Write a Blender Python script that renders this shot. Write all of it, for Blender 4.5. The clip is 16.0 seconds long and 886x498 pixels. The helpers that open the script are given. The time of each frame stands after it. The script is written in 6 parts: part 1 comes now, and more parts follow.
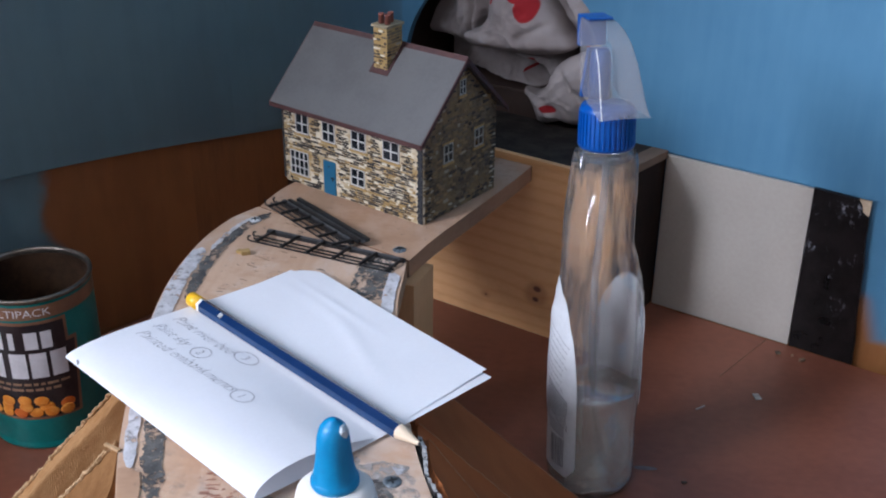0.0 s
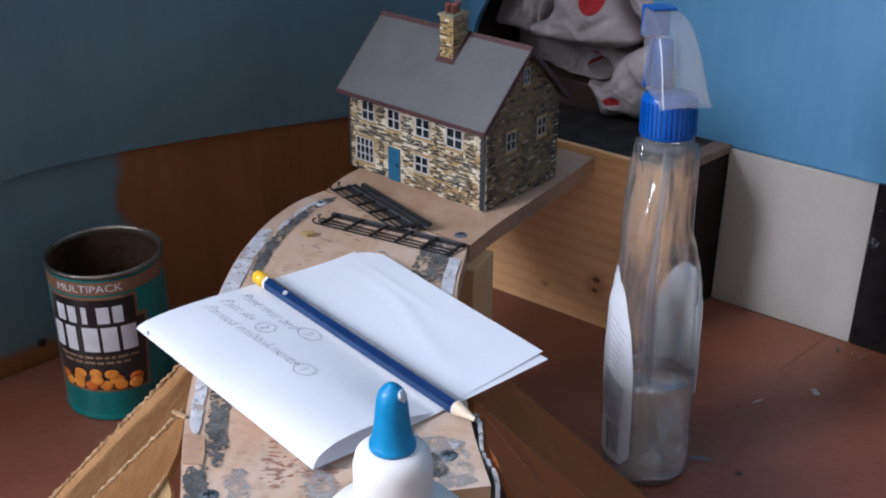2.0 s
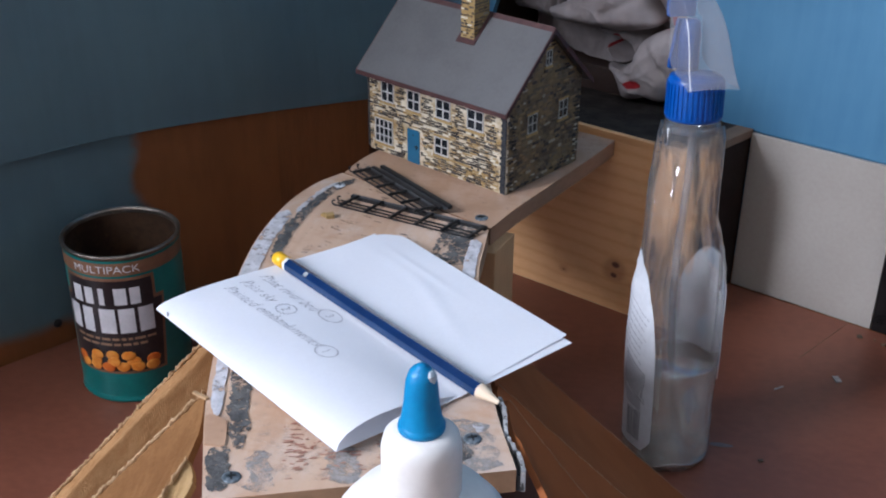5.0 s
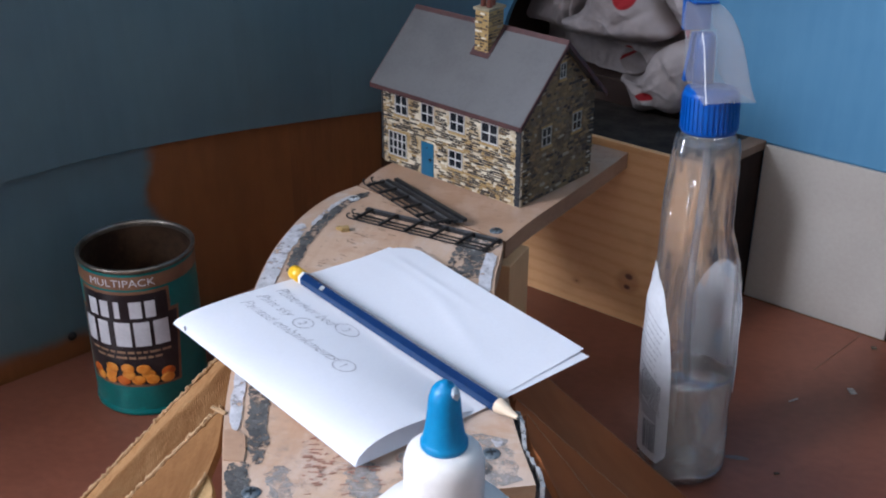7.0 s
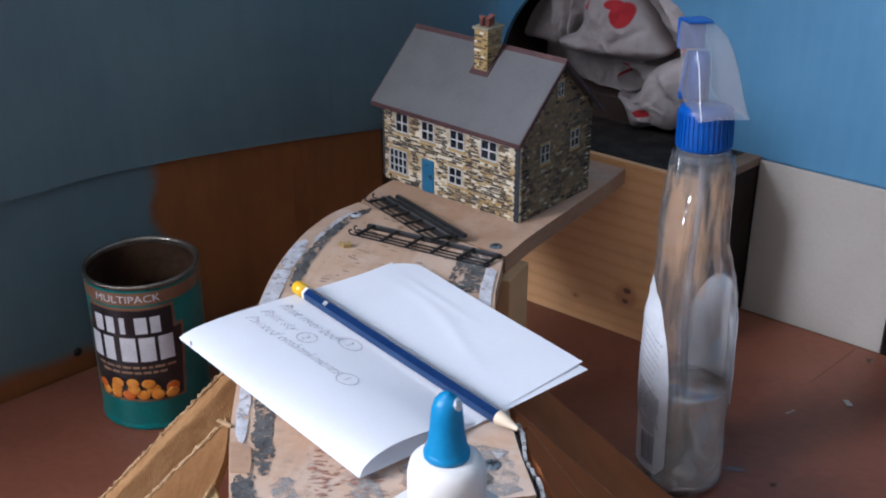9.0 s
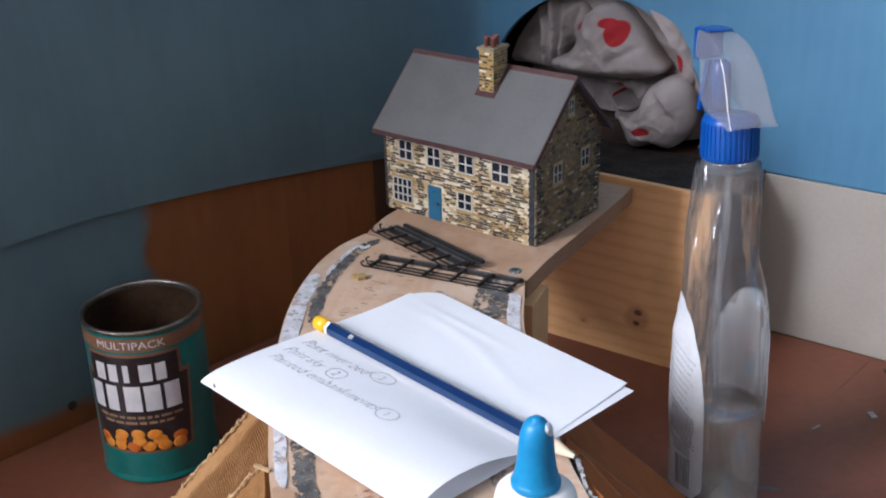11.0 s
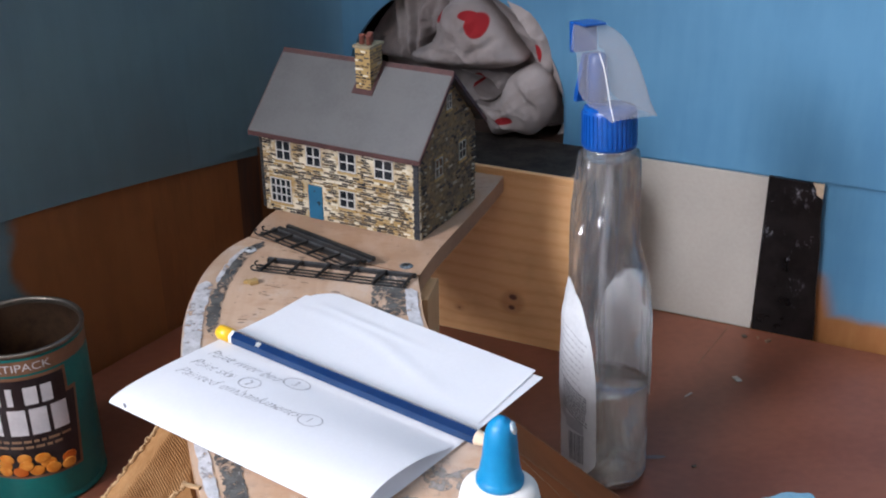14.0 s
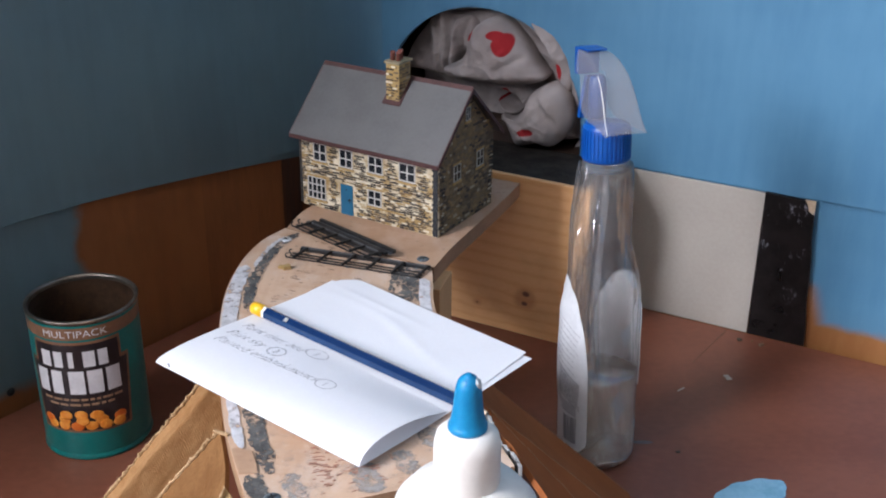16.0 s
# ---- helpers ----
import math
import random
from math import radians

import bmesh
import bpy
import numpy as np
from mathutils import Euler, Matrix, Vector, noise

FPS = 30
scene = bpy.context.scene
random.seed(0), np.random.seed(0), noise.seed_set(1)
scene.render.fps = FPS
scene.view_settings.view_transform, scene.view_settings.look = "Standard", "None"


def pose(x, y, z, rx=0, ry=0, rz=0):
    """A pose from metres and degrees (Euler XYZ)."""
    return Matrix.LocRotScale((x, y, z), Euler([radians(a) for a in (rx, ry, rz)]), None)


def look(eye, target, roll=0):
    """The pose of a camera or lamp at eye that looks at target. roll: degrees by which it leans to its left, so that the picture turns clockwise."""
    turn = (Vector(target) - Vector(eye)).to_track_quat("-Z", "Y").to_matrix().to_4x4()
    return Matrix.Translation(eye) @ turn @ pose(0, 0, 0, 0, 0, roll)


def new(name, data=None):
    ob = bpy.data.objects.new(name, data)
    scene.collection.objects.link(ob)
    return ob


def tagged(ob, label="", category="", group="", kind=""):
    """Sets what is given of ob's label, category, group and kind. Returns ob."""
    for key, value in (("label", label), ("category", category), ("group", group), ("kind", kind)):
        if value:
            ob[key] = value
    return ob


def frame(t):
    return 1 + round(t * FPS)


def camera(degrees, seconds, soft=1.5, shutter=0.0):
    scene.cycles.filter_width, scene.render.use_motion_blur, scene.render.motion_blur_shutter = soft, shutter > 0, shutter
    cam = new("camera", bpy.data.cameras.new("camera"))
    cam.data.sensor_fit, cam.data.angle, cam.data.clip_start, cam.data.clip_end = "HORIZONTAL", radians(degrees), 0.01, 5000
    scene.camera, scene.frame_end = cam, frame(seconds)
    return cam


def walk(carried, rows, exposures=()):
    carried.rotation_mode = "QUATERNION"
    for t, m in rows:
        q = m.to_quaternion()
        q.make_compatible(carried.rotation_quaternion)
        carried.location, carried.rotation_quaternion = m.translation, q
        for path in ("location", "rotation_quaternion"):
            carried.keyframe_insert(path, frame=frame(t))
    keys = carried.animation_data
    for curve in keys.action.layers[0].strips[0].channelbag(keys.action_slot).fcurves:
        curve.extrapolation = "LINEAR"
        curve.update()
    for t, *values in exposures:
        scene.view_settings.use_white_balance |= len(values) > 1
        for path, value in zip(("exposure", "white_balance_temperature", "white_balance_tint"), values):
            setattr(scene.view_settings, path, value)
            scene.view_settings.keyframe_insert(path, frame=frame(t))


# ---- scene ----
cam = camera(43.2, 16.0, 2.0)
PATH = [
    (0, (0.197, 0.324, 0.441), (-0.006, 2.097, -0.461), 0.6),
    (0.5, (0.2, 0.31, 0.441), (-0.099, 2.075, -0.451), 0.7),
    (1, (0.199, 0.305, 0.442), (-0.145, 2.061, -0.451), 0.6),
    (1.5, (0.211, 0.31, 0.438), (-0.083, 2.069, -0.467), 0.5),
    (2, (0.2, 0.31, 0.438), (-0.113, 2.067, -0.464), 0.3),
    (2.5, (0.189, 0.31, 0.436), (-0.16, 2.056, -0.474), 0.5),
    (3, (0.188, 0.312, 0.433), (-0.157, 2.052, -0.49), 0.7),
    (3.5, (0.198, 0.315, 0.435), (-0.118, 2.062, -0.486), 0.6),
    (4, (0.193, 0.314, 0.431), (-0.131, 2.059, -0.491), 0.3),
    (6.5, (0.19, 0.313, 0.435), (-0.135, 2.058, -0.488), 0.8),
    (7, (0.186, 0.313, 0.435), (-0.15, 2.063, -0.474), 0.2),
    (7.5, (0.186, 0.314, 0.437), (-0.164, 2.06, -0.472), 0.3),
    (8, (0.193, 0.311, 0.435), (-0.132, 2.066, -0.468), -0.2),
    (8.5, (0.189, 0.306, 0.438), (-0.147, 2.058, -0.464), 0.2),
    (9, (0.187, 0.303, 0.44), (-0.15, 2.065, -0.444), 0.0),
    (11.5, (0.138, 0.316, 0.421), (-0.059, 2.136, -0.386), -2.0),
    (12, (0.158, 0.31, 0.427), (0.005, 2.137, -0.37), -2.3),
    (12.5, (0.151, 0.31, 0.428), (-0.009, 2.137, -0.371), -2.3),
    (13, (0.128, 0.317, 0.433), (-0.085, 2.14, -0.361), -1.3),
    (13.5, (0.107, 0.324, 0.427), (0.012, 2.143, -0.399), -0.6),
    (14, (0.099, 0.31, 0.435), (0.176, 2.116, -0.42), -0.5),
    (14.5, (0.103, 0.285, 0.451), (0.177, 2.085, -0.417), -0.2),
    (15, (0.106, 0.26, 0.457), (0.133, 2.064, -0.405), -0.4),
    (15.5, (0.115, 0.243, 0.461), (0.112, 2.054, -0.388), -0.0),
    (16, (0.123, 0.232, 0.462), (0.105, 2.047, -0.379), 0.5),
]
walk(cam, [(t, look(eye, target, roll)) for t, eye, target, roll in PATH], ((0.0, 0.0, 5950, 13), (9.2, 0.0, 5950, 13), (11.4, 0.24, 6350, 13), (16.0, 0.22, 6400, 13)))

# ---- light ----
world = bpy.data.worlds.new("daylight")
scene.world = world
world.use_nodes = True
wn = world.node_tree.nodes
sky = wn.new("ShaderNodeTexSky")
sky.sky_type, sky.sun_disc = "NISHITA", False
sky.sun_elevation, sky.sun_rotation = radians(35), radians(200)
wn["Background"].inputs["Strength"].default_value = 0.12
world.node_tree.links.new(sky.outputs["Color"], wn["Background"].inputs["Color"])

# ---- frames of the two walls, x along the wall, y behind it, z up ----
def frame_of(px, py, dx, dy, z=0.0):
    return Matrix.LocRotScale((px, py, z), Euler((0, 0, math.atan2(dy, dx))), None)


LEFT = frame_of(-0.214, 0.919, 0.594, 0.805)
RIGHT = frame_of(0.2745, 1.1225, 0.887, -0.462)
CORNER_L, CORNER_R = 0.411, -0.2755
# the window wall, behind and to one side of the camera
WINDOW = frame_of(-1.20, -0.42, 0.682, -0.731)
WIN_X0, WIN_X1, WIN_Z0, WIN_Z1 = -0.60, 0.06, 0.78, 1.78

lamp = bpy.data.lights.new("window_daylight", "AREA")
lamp.shape, lamp.size, lamp.size_y = "RECTANGLE", WIN_X1 - WIN_X0 - 0.08, WIN_Z1 - WIN_Z0 - 0.08
lamp.energy, lamp.color = 76.0, (0.93, 0.965, 1.05)
lamp_ob = new("window_daylight", lamp)
lamp_ob.matrix_world = WINDOW @ Matrix.Translation(((WIN_X0 + WIN_X1) / 2, -0.03, (WIN_Z0 + WIN_Z1) / 2)) @ pose(0, 0, 0, 90, 0, 0)
scene.view_settings.exposure = 0.0

# ---- materials ----
def ramp_node(nt, stops, constant=False):
    r = nt.nodes.new("ShaderNodeValToRGB")
    e = r.color_ramp.elements
    while len(e) < len(stops):
        e.new(0.5)
    for el, (p, c) in zip(e, stops):
        el.position, el.color = p, (*c, 1)
    if constant:
        r.color_ramp.interpolation = "CONSTANT"
    return r


def noise_node(nt, vec, scale, detail=4, rough=0.55):
    n = nt.nodes.new("ShaderNodeTexNoise")
    n.inputs["Scale"].default_value, n.inputs["Detail"].default_value = scale, detail
    n.inputs["Roughness"].default_value = rough
    nt.links.new(vec, n.inputs["Vector"])
    return n


def maths(nt, op, a, b=None, c=None):
    m = nt.nodes.new("ShaderNodeMath")
    m.operation = op
    for sock, v in zip(m.inputs, (a, b, c)):
        if v is None:
            continue
        if isinstance(v, (int, float)):
            sock.default_value = v
        else:
            nt.links.new(v, sock)
    return m.outputs[0]


def mix_col(nt, fac, a, b):
    m = nt.nodes.new("ShaderNodeMix")
    m.data_type = "RGBA"
    for sock, v in ((m.inputs[0], fac), (m.inputs[6], a), (m.inputs[7], b)):
        if isinstance(v, (int, float)):
            sock.default_value = v
        elif isinstance(v, tuple):
            sock.default_value = (*v, 1)
        else:
            nt.links.new(v, sock)
    return m.outputs[2]


def step(nt, v, lo, hi):
    m = nt.nodes.new("ShaderNodeMapRange")
    m.interpolation_type = "SMOOTHSTEP"
    m.inputs["From Min"].default_value, m.inputs["From Max"].default_value = lo, hi
    nt.links.new(v, m.inputs["Value"])
    return m.outputs[0]


def begin(name):
    m = bpy.data.materials.new(name)
    m.use_nodes = True
    nt = m.node_tree
    tc = nt.nodes.new("ShaderNodeTexCoord")
    sep = nt.nodes.new("ShaderNodeSeparateXYZ")
    nt.links.new(tc.outputs["Object"], sep.inputs[0])
    return m, nt, nt.nodes["Principled BSDF"], tc.outputs["Object"], sep.outputs


def stretch(nt, vec, sx, sy, sz):
    mp = nt.nodes.new("ShaderNodeMapping")
    mp.inputs["Scale"].default_value = (sx, sy, sz)
    nt.links.new(vec, mp.inputs["Vector"])
    return mp.outputs[0]


def bump(nt, bs, height, strength, dist):
    b = nt.nodes.new("ShaderNodeBump")
    b.inputs["Strength"].default_value, b.inputs["Distance"].default_value = strength, dist
    nt.links.new(height, b.inputs["Height"])
    nt.links.new(b.outputs[0], bs.inputs["Normal"])


def surface(name, a, b, rough=0.6, big=18.0, fine=260.0, metal=0.0, relief=0.0003, gloss_var=0.1, squash=(1, 1, 1), spec=0.5):
    """A plain material: two shades in broad patches, a fine grain and relief."""
    m, nt, bs, obj, xyz = begin(name)
    v = stretch(nt, obj, *squash)
    n1, n2 = noise_node(nt, v, big, 5), noise_node(nt, v, fine, 3)
    f = maths(nt, "ADD", maths(nt, "MULTIPLY", n1.outputs[0], 0.7), maths(nt, "MULTIPLY", n2.outputs[0], 0.3))
    nt.links.new(mix_col(nt, step(nt, f, 0.36, 0.64), a, b), bs.inputs["Base Color"])
    nt.links.new(maths(nt, "ADD", maths(nt, "MULTIPLY", n1.outputs[0], gloss_var), rough - gloss_var / 2), bs.inputs["Roughness"])
    bs.inputs["Metallic"].default_value, bs.inputs["Specular IOR Level"].default_value = metal, spec
    if relief:
        bump(nt, bs, n2.outputs[0], 0.4, relief)
    return m


def wood(name, pale, dark, rough=0.55, along="x", ring=220.0, knots=(), contrast=0.8):
    """Sawn softwood with long grain bent round its knots."""
    m, nt, bs, obj, xyz = begin(name)
    sc = {"x": (0.07, 1, 1), "y": (1, 0.07, 1), "z": (1, 1, 0.07)}[along]
    v = stretch(nt, obj, *sc)
    warp = noise_node(nt, v, 14, 3)
    grain = noise_node(nt, v, ring * 3, 4)
    pull = None
    dark_spots = None
    for kx, kz, kr in knots:
        d = maths(nt, "SQRT", maths(nt, "ADD", maths(nt, "POWER", maths(nt, "SUBTRACT", xyz[0], kx), 2.0),
                                    maths(nt, "POWER", maths(nt, "MULTIPLY", maths(nt, "SUBTRACT", xyz[2], kz), 1.35), 2.0)))
        near = maths(nt, "POWER", 2.718, maths(nt, "MULTIPLY", d, -90.0))
        spot = maths(nt, "SUBTRACT", 1.0, step(nt, d, kr * 0.45, kr))
        pull = near if pull is None else maths(nt, "ADD", pull, near)
        dark_spots = spot if dark_spots is None else maths(nt, "MAXIMUM", dark_spots, spot)
    across = {"x": xyz[2], "y": xyz[0], "z": xyz[0]}[along]
    phase = maths(nt, "ADD", maths(nt, "MULTIPLY", across, ring), maths(nt, "MULTIPLY", warp.outputs[0], 7.0))
    if pull is not None:
        phase = maths(nt, "ADD", phase, maths(nt, "MULTIPLY", pull, 3.0))
    rings = maths(nt, "POWER", maths(nt, "ADD", maths(nt, "MULTIPLY", maths(nt, "SINE", phase), 0.5), 0.5), 3.0)
    f = maths(nt, "ADD", maths(nt, "MULTIPLY", rings, 0.45 * contrast), maths(nt, "MULTIPLY", step(nt, grain.outputs[0], 0.35, 0.7), 0.4 * contrast))
    col = mix_col(nt, f, pale, dark)
    blot = noise_node(nt, obj, 25, 3)
    col = mix_col(nt, maths(nt, "MULTIPLY", step(nt, blot.outputs[0], 0.45, 0.75), 0.25), col, tuple(c * 0.6 for c in dark))
    if dark_spots is not None:
        col = mix_col(nt, maths(nt, "MULTIPLY", step(nt, pull, 0.55, 0.95), 0.5), col, (0.36, 0.13, 0.035))
        col = mix_col(nt, dark_spots, col, (0.13, 0.040, 0.016))
    nt.links.new(col, bs.inputs["Base Color"])
    bs.inputs["Roughness"].default_value = rough
    bump(nt, bs, grain.outputs[0], 0.25, 0.0002)
    return m


def wall_paint(name, blue_a, blue_b, brown_a, brown_b, where):
    """Sky-blue emulsion, brushed on; brown ground colour where the given mask says."""
    m, nt, bs, obj, xyz = begin(name)
    cloud = noise_node(nt, stretch(nt, obj, 1, 1, 1.6), 7, 4)
    brush = noise_node(nt, stretch(nt, obj, 1, 1, 0.16), 85, 4)
    f = maths(nt, "ADD", maths(nt, "MULTIPLY", cloud.outputs[0], 0.62), maths(nt, "MULTIPLY", brush.outputs[0], 0.38))
    blue = mix_col(nt, step(nt, f, 0.35, 0.65), blue_a, blue_b)
    patch = noise_node(nt, stretch(nt, obj, 1, 1, 0.6), 16, 5)
    f2 = maths(nt, "ADD", maths(nt, "MULTIPLY", patch.outputs[0], 0.7), maths(nt, "MULTIPLY", brush.outputs[0], 0.3))
    brown = mix_col(nt, step(nt, f2, 0.38, 0.62), brown_a, brown_b)
    edge = noise_node(nt, obj, 28, 4)
    mask = where(nt, xyz, maths(nt, "SUBTRACT", edge.outputs[0], 0.5))
    nt.links.new(mix_col(nt, mask, blue, brown), bs.inputs["Base Color"])
    bs.inputs["Roughness"].default_value = 0.62
    bump(nt, bs, brush.outputs[0], 0.2, 0.0003)
    return m


def brown_right(nt, xyz, wob):
    low = maths(nt, "SUBTRACT", 1.0, step(nt, maths(nt, "ADD", xyz[2], maths(nt, "MULTIPLY", wob, -0.016)), 0.017, 0.027))
    near = maths(nt, "SUBTRACT", 1.0, step(nt, maths(nt, "ADD", xyz[0], maths(nt, "MULTIPLY", xyz[2], 0.3)), 0.168, 0.185))
    under = maths(nt, "MULTIPLY", near, maths(nt, "SUBTRACT", 1.0, step(nt, xyz[2], 0.05, 0.06)))
    tall = maths(nt, "MULTIPLY", under, step(nt, xyz[0], 0.10, 0.12))
    return maths(nt, "MAXIMUM", low, tall)


def brown_left(nt, xyz, wob):
    x = maths(nt, "ADD", maths(nt, "ADD", xyz[0], maths(nt, "MULTIPLY", wob, 0.03)), maths(nt, "MULTIPLY", maths(nt, "ABSOLUTE", maths(nt, "SUBTRACT", xyz[2], 0.11)), -0.25))
    lower = maths(nt, "MULTIPLY", step(nt, xyz[0], -0.20, -0.15), maths(nt, "SUBTRACT", 1.0, step(nt, maths(nt, "ADD", xyz[2], maths(nt, "MULTIPLY", wob, 0.02)), 0.008, 0.022)))
    return maths(nt, "MAXIMUM", step(nt, x, 0.085, 0.096), lower)


def no_brown(nt, xyz, wob):
    return maths(nt, "MULTIPLY", wob, 0.0)


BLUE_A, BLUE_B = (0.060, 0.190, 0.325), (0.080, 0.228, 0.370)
# same sky blue on the left wall, with its shade mixed into the colour
SHADED_A, SHADED_B = (0.092, 0.156, 0.181), (0.110, 0.185, 0.210)
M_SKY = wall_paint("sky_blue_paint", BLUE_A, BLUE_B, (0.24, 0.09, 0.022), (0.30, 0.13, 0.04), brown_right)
M_SKY_L = wall_paint("sky_blue_shaded_low", SHADED_A, SHADED_B, (0.205, 0.070, 0.018), (0.265, 0.094, 0.025), brown_left)
M_SKY_U = wall_paint("sky_blue_shaded_high", SHADED_A, SHADED_B, (0.3, 0.1, 0.03), (0.3, 0.1, 0.03), no_brown)
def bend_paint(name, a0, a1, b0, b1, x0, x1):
    """The paint of the curved corner, its colour ramped from shaded sky to lit."""
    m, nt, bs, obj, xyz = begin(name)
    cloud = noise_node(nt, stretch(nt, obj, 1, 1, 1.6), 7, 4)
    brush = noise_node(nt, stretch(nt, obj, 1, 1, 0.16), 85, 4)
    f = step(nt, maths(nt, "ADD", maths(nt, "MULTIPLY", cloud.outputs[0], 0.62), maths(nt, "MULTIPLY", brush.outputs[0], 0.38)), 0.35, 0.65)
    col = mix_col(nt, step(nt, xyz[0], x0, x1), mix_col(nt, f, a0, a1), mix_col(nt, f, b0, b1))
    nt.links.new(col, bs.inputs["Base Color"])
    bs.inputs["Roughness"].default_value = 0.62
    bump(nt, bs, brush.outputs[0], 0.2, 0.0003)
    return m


M_BEND = bend_paint("sky_blue_shaded_bend", SHADED_A, SHADED_B, BLUE_A, BLUE_B, -0.03, 0.10)
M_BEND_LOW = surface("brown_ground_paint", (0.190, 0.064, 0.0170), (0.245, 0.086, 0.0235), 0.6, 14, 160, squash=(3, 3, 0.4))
M_DARK_BAND = surface("dark_brown_band", (0.045, 0.024, 0.017), (0.095, 0.036, 0.014), 0.6, 30, 160, squash=(2, 2, 0.15))
M_ROOM = surface("room_plaster", (0.54, 0.49, 0.45), (0.62, 0.57, 0.53), 0.8, 4, 90)
M_CEIL = surface("ceiling_white", (0.75, 0.75, 0.73), (0.8, 0.8, 0.78), 0.85, 4, 90)
M_CARPET = surface("carpet_grey", (0.25, 0.22, 0.20), (0.32, 0.285, 0.25), 0.95, 12, 300)
M_TABLE = surface("red_brown_hardboard", (0.160, 0.050, 0.027), (0.208, 0.071, 0.040), 0.42, 9, 160, relief=0.0001, gloss_var=0.25, squash=(0.8, 1.2, 1))
M_PINE = wood("pine_board", (0.80, 0.475, 0.225), (0.67, 0.325, 0.125), 0.45, "x", 620, ((0.1195, 0.0385, 0.0044), (0.1185, 0.0295, 0.0036), (0.075, 0.02, 0.0012)), 1.0)
M_PLY = wood("birch_plywood", (0.560, 0.386, 0.268), (0.440, 0.265, 0.164), 0.65, "y", 90, (), 0.75)
def worn(m, film, warm, dirt):
    """Thin pale paint film, bare warmer patches and dirt specks over a wood."""
    nt = m.node_tree
    bs = nt.nodes["Principled BSDF"]
    tc = nt.nodes.new("ShaderNodeTexCoord")
    obj = tc.outputs["Object"]
    col = bs.inputs["Base Color"].links[0].from_socket
    n1, n2 = noise_node(nt, stretch(nt, obj, 1, 0.5, 1), 26, 6, 0.65), noise_node(nt, stretch(nt, obj, 0.5, 1, 1), 55, 6, 0.7)
    n3, n4 = noise_node(nt, obj, 230, 4, 0.7), noise_node(nt, obj, 16, 3)
    col = mix_col(nt, maths(nt, "MULTIPLY", step(nt, n1.outputs[0], 0.44, 0.62), 0.55), col, film)
    col = mix_col(nt, maths(nt, "MULTIPLY", step(nt, n2.outputs[0], 0.50, 0.66), 0.6), col, warm)
    col = mix_col(nt, maths(nt, "MULTIPLY", maths(nt, "MULTIPLY", step(nt, n3.outputs[0], 0.60, 0.70), step(nt, n4.outputs[0], 0.40, 0.62)), 0.7), col, dirt)
    nt.links.new(col, bs.inputs["Base Color"])
    return m


worn(M_PLY, (0.60, 0.50, 0.43), (0.46, 0.28, 0.17), (0.11, 0.085, 0.070))
M_PLY_PALE = wood("sanded_plywood", (0.450, 0.285, 0.182), (0.375, 0.214, 0.126), 0.55, "y", 60, (), 0.4)
worn(M_PLY_PALE, (0.50, 0.36, 0.275), (0.36, 0.21, 0.13), (0.15, 0.10, 0.075))
M_PLY_EDGE = wood("plywood_edge", (0.38, 0.23, 0.13), (0.25, 0.13, 0.065), 0.75, "y", 120, (), 0.7)
M_PLY_BROWN = wood("brown_plywood_edge", (0.33, 0.185, 0.105), (0.22, 0.112, 0.058), 0.75, "y", 120, (), 0.7)
M_DULL_WOOD = wood("dull_brown_wood", (0.21, 0.135, 0.085), (0.12, 0.07, 0.042), 0.7, "y", 300, (), 0.8)
M_BLOCK = wood("pine_block", (0.50, 0.31, 0.155), (0.37, 0.205, 0.092), 0.55, "z", 260, (), 0.7)
M_STAIN = wood("dark_stained_wood", (0.060, 0.034, 0.024), (0.030, 0.017, 0.012), 0.5, "z", 120)
M_BLACK = surface("dusty_black_paint", (0.016, 0.013, 0.011), (0.046, 0.038, 0.033), 0.8, 70, 420, relief=0.0006, spec=0.15)
M_DARK_SIDE = surface("black_stained_board", (0.010, 0.007, 0.006), (0.022, 0.014, 0.011), 0.7, 30, 300, spec=0.1)
def scuffed_black():
    m = surface("scuffed_glossy_black_card", (0.006, 0.005, 0.005), (0.014, 0.011, 0.011), 0.3, 40, 200, relief=0.0005, gloss_var=0.2, spec=0.2)
    nt = m.node_tree
    bs = nt.nodes["Principled BSDF"]
    tc = nt.nodes.new("ShaderNodeTexCoord")
    n1 = noise_node(nt, stretch(nt, tc.outputs["Object"], 1, 1, 0.5), 150, 6, 0.75)
    n2 = noise_node(nt, tc.outputs["Object"], 32, 2)
    mask = maths(nt, "MULTIPLY", step(nt, n1.outputs[0], 0.56, 0.66), step(nt, n2.outputs[0], 0.54, 0.68))
    old = bs.inputs["Base Color"].links[0].from_socket
    nt.links.new(mix_col(nt, mask, old, (0.35, 0.36, 0.40)), bs.inputs["Base Color"])
    return m


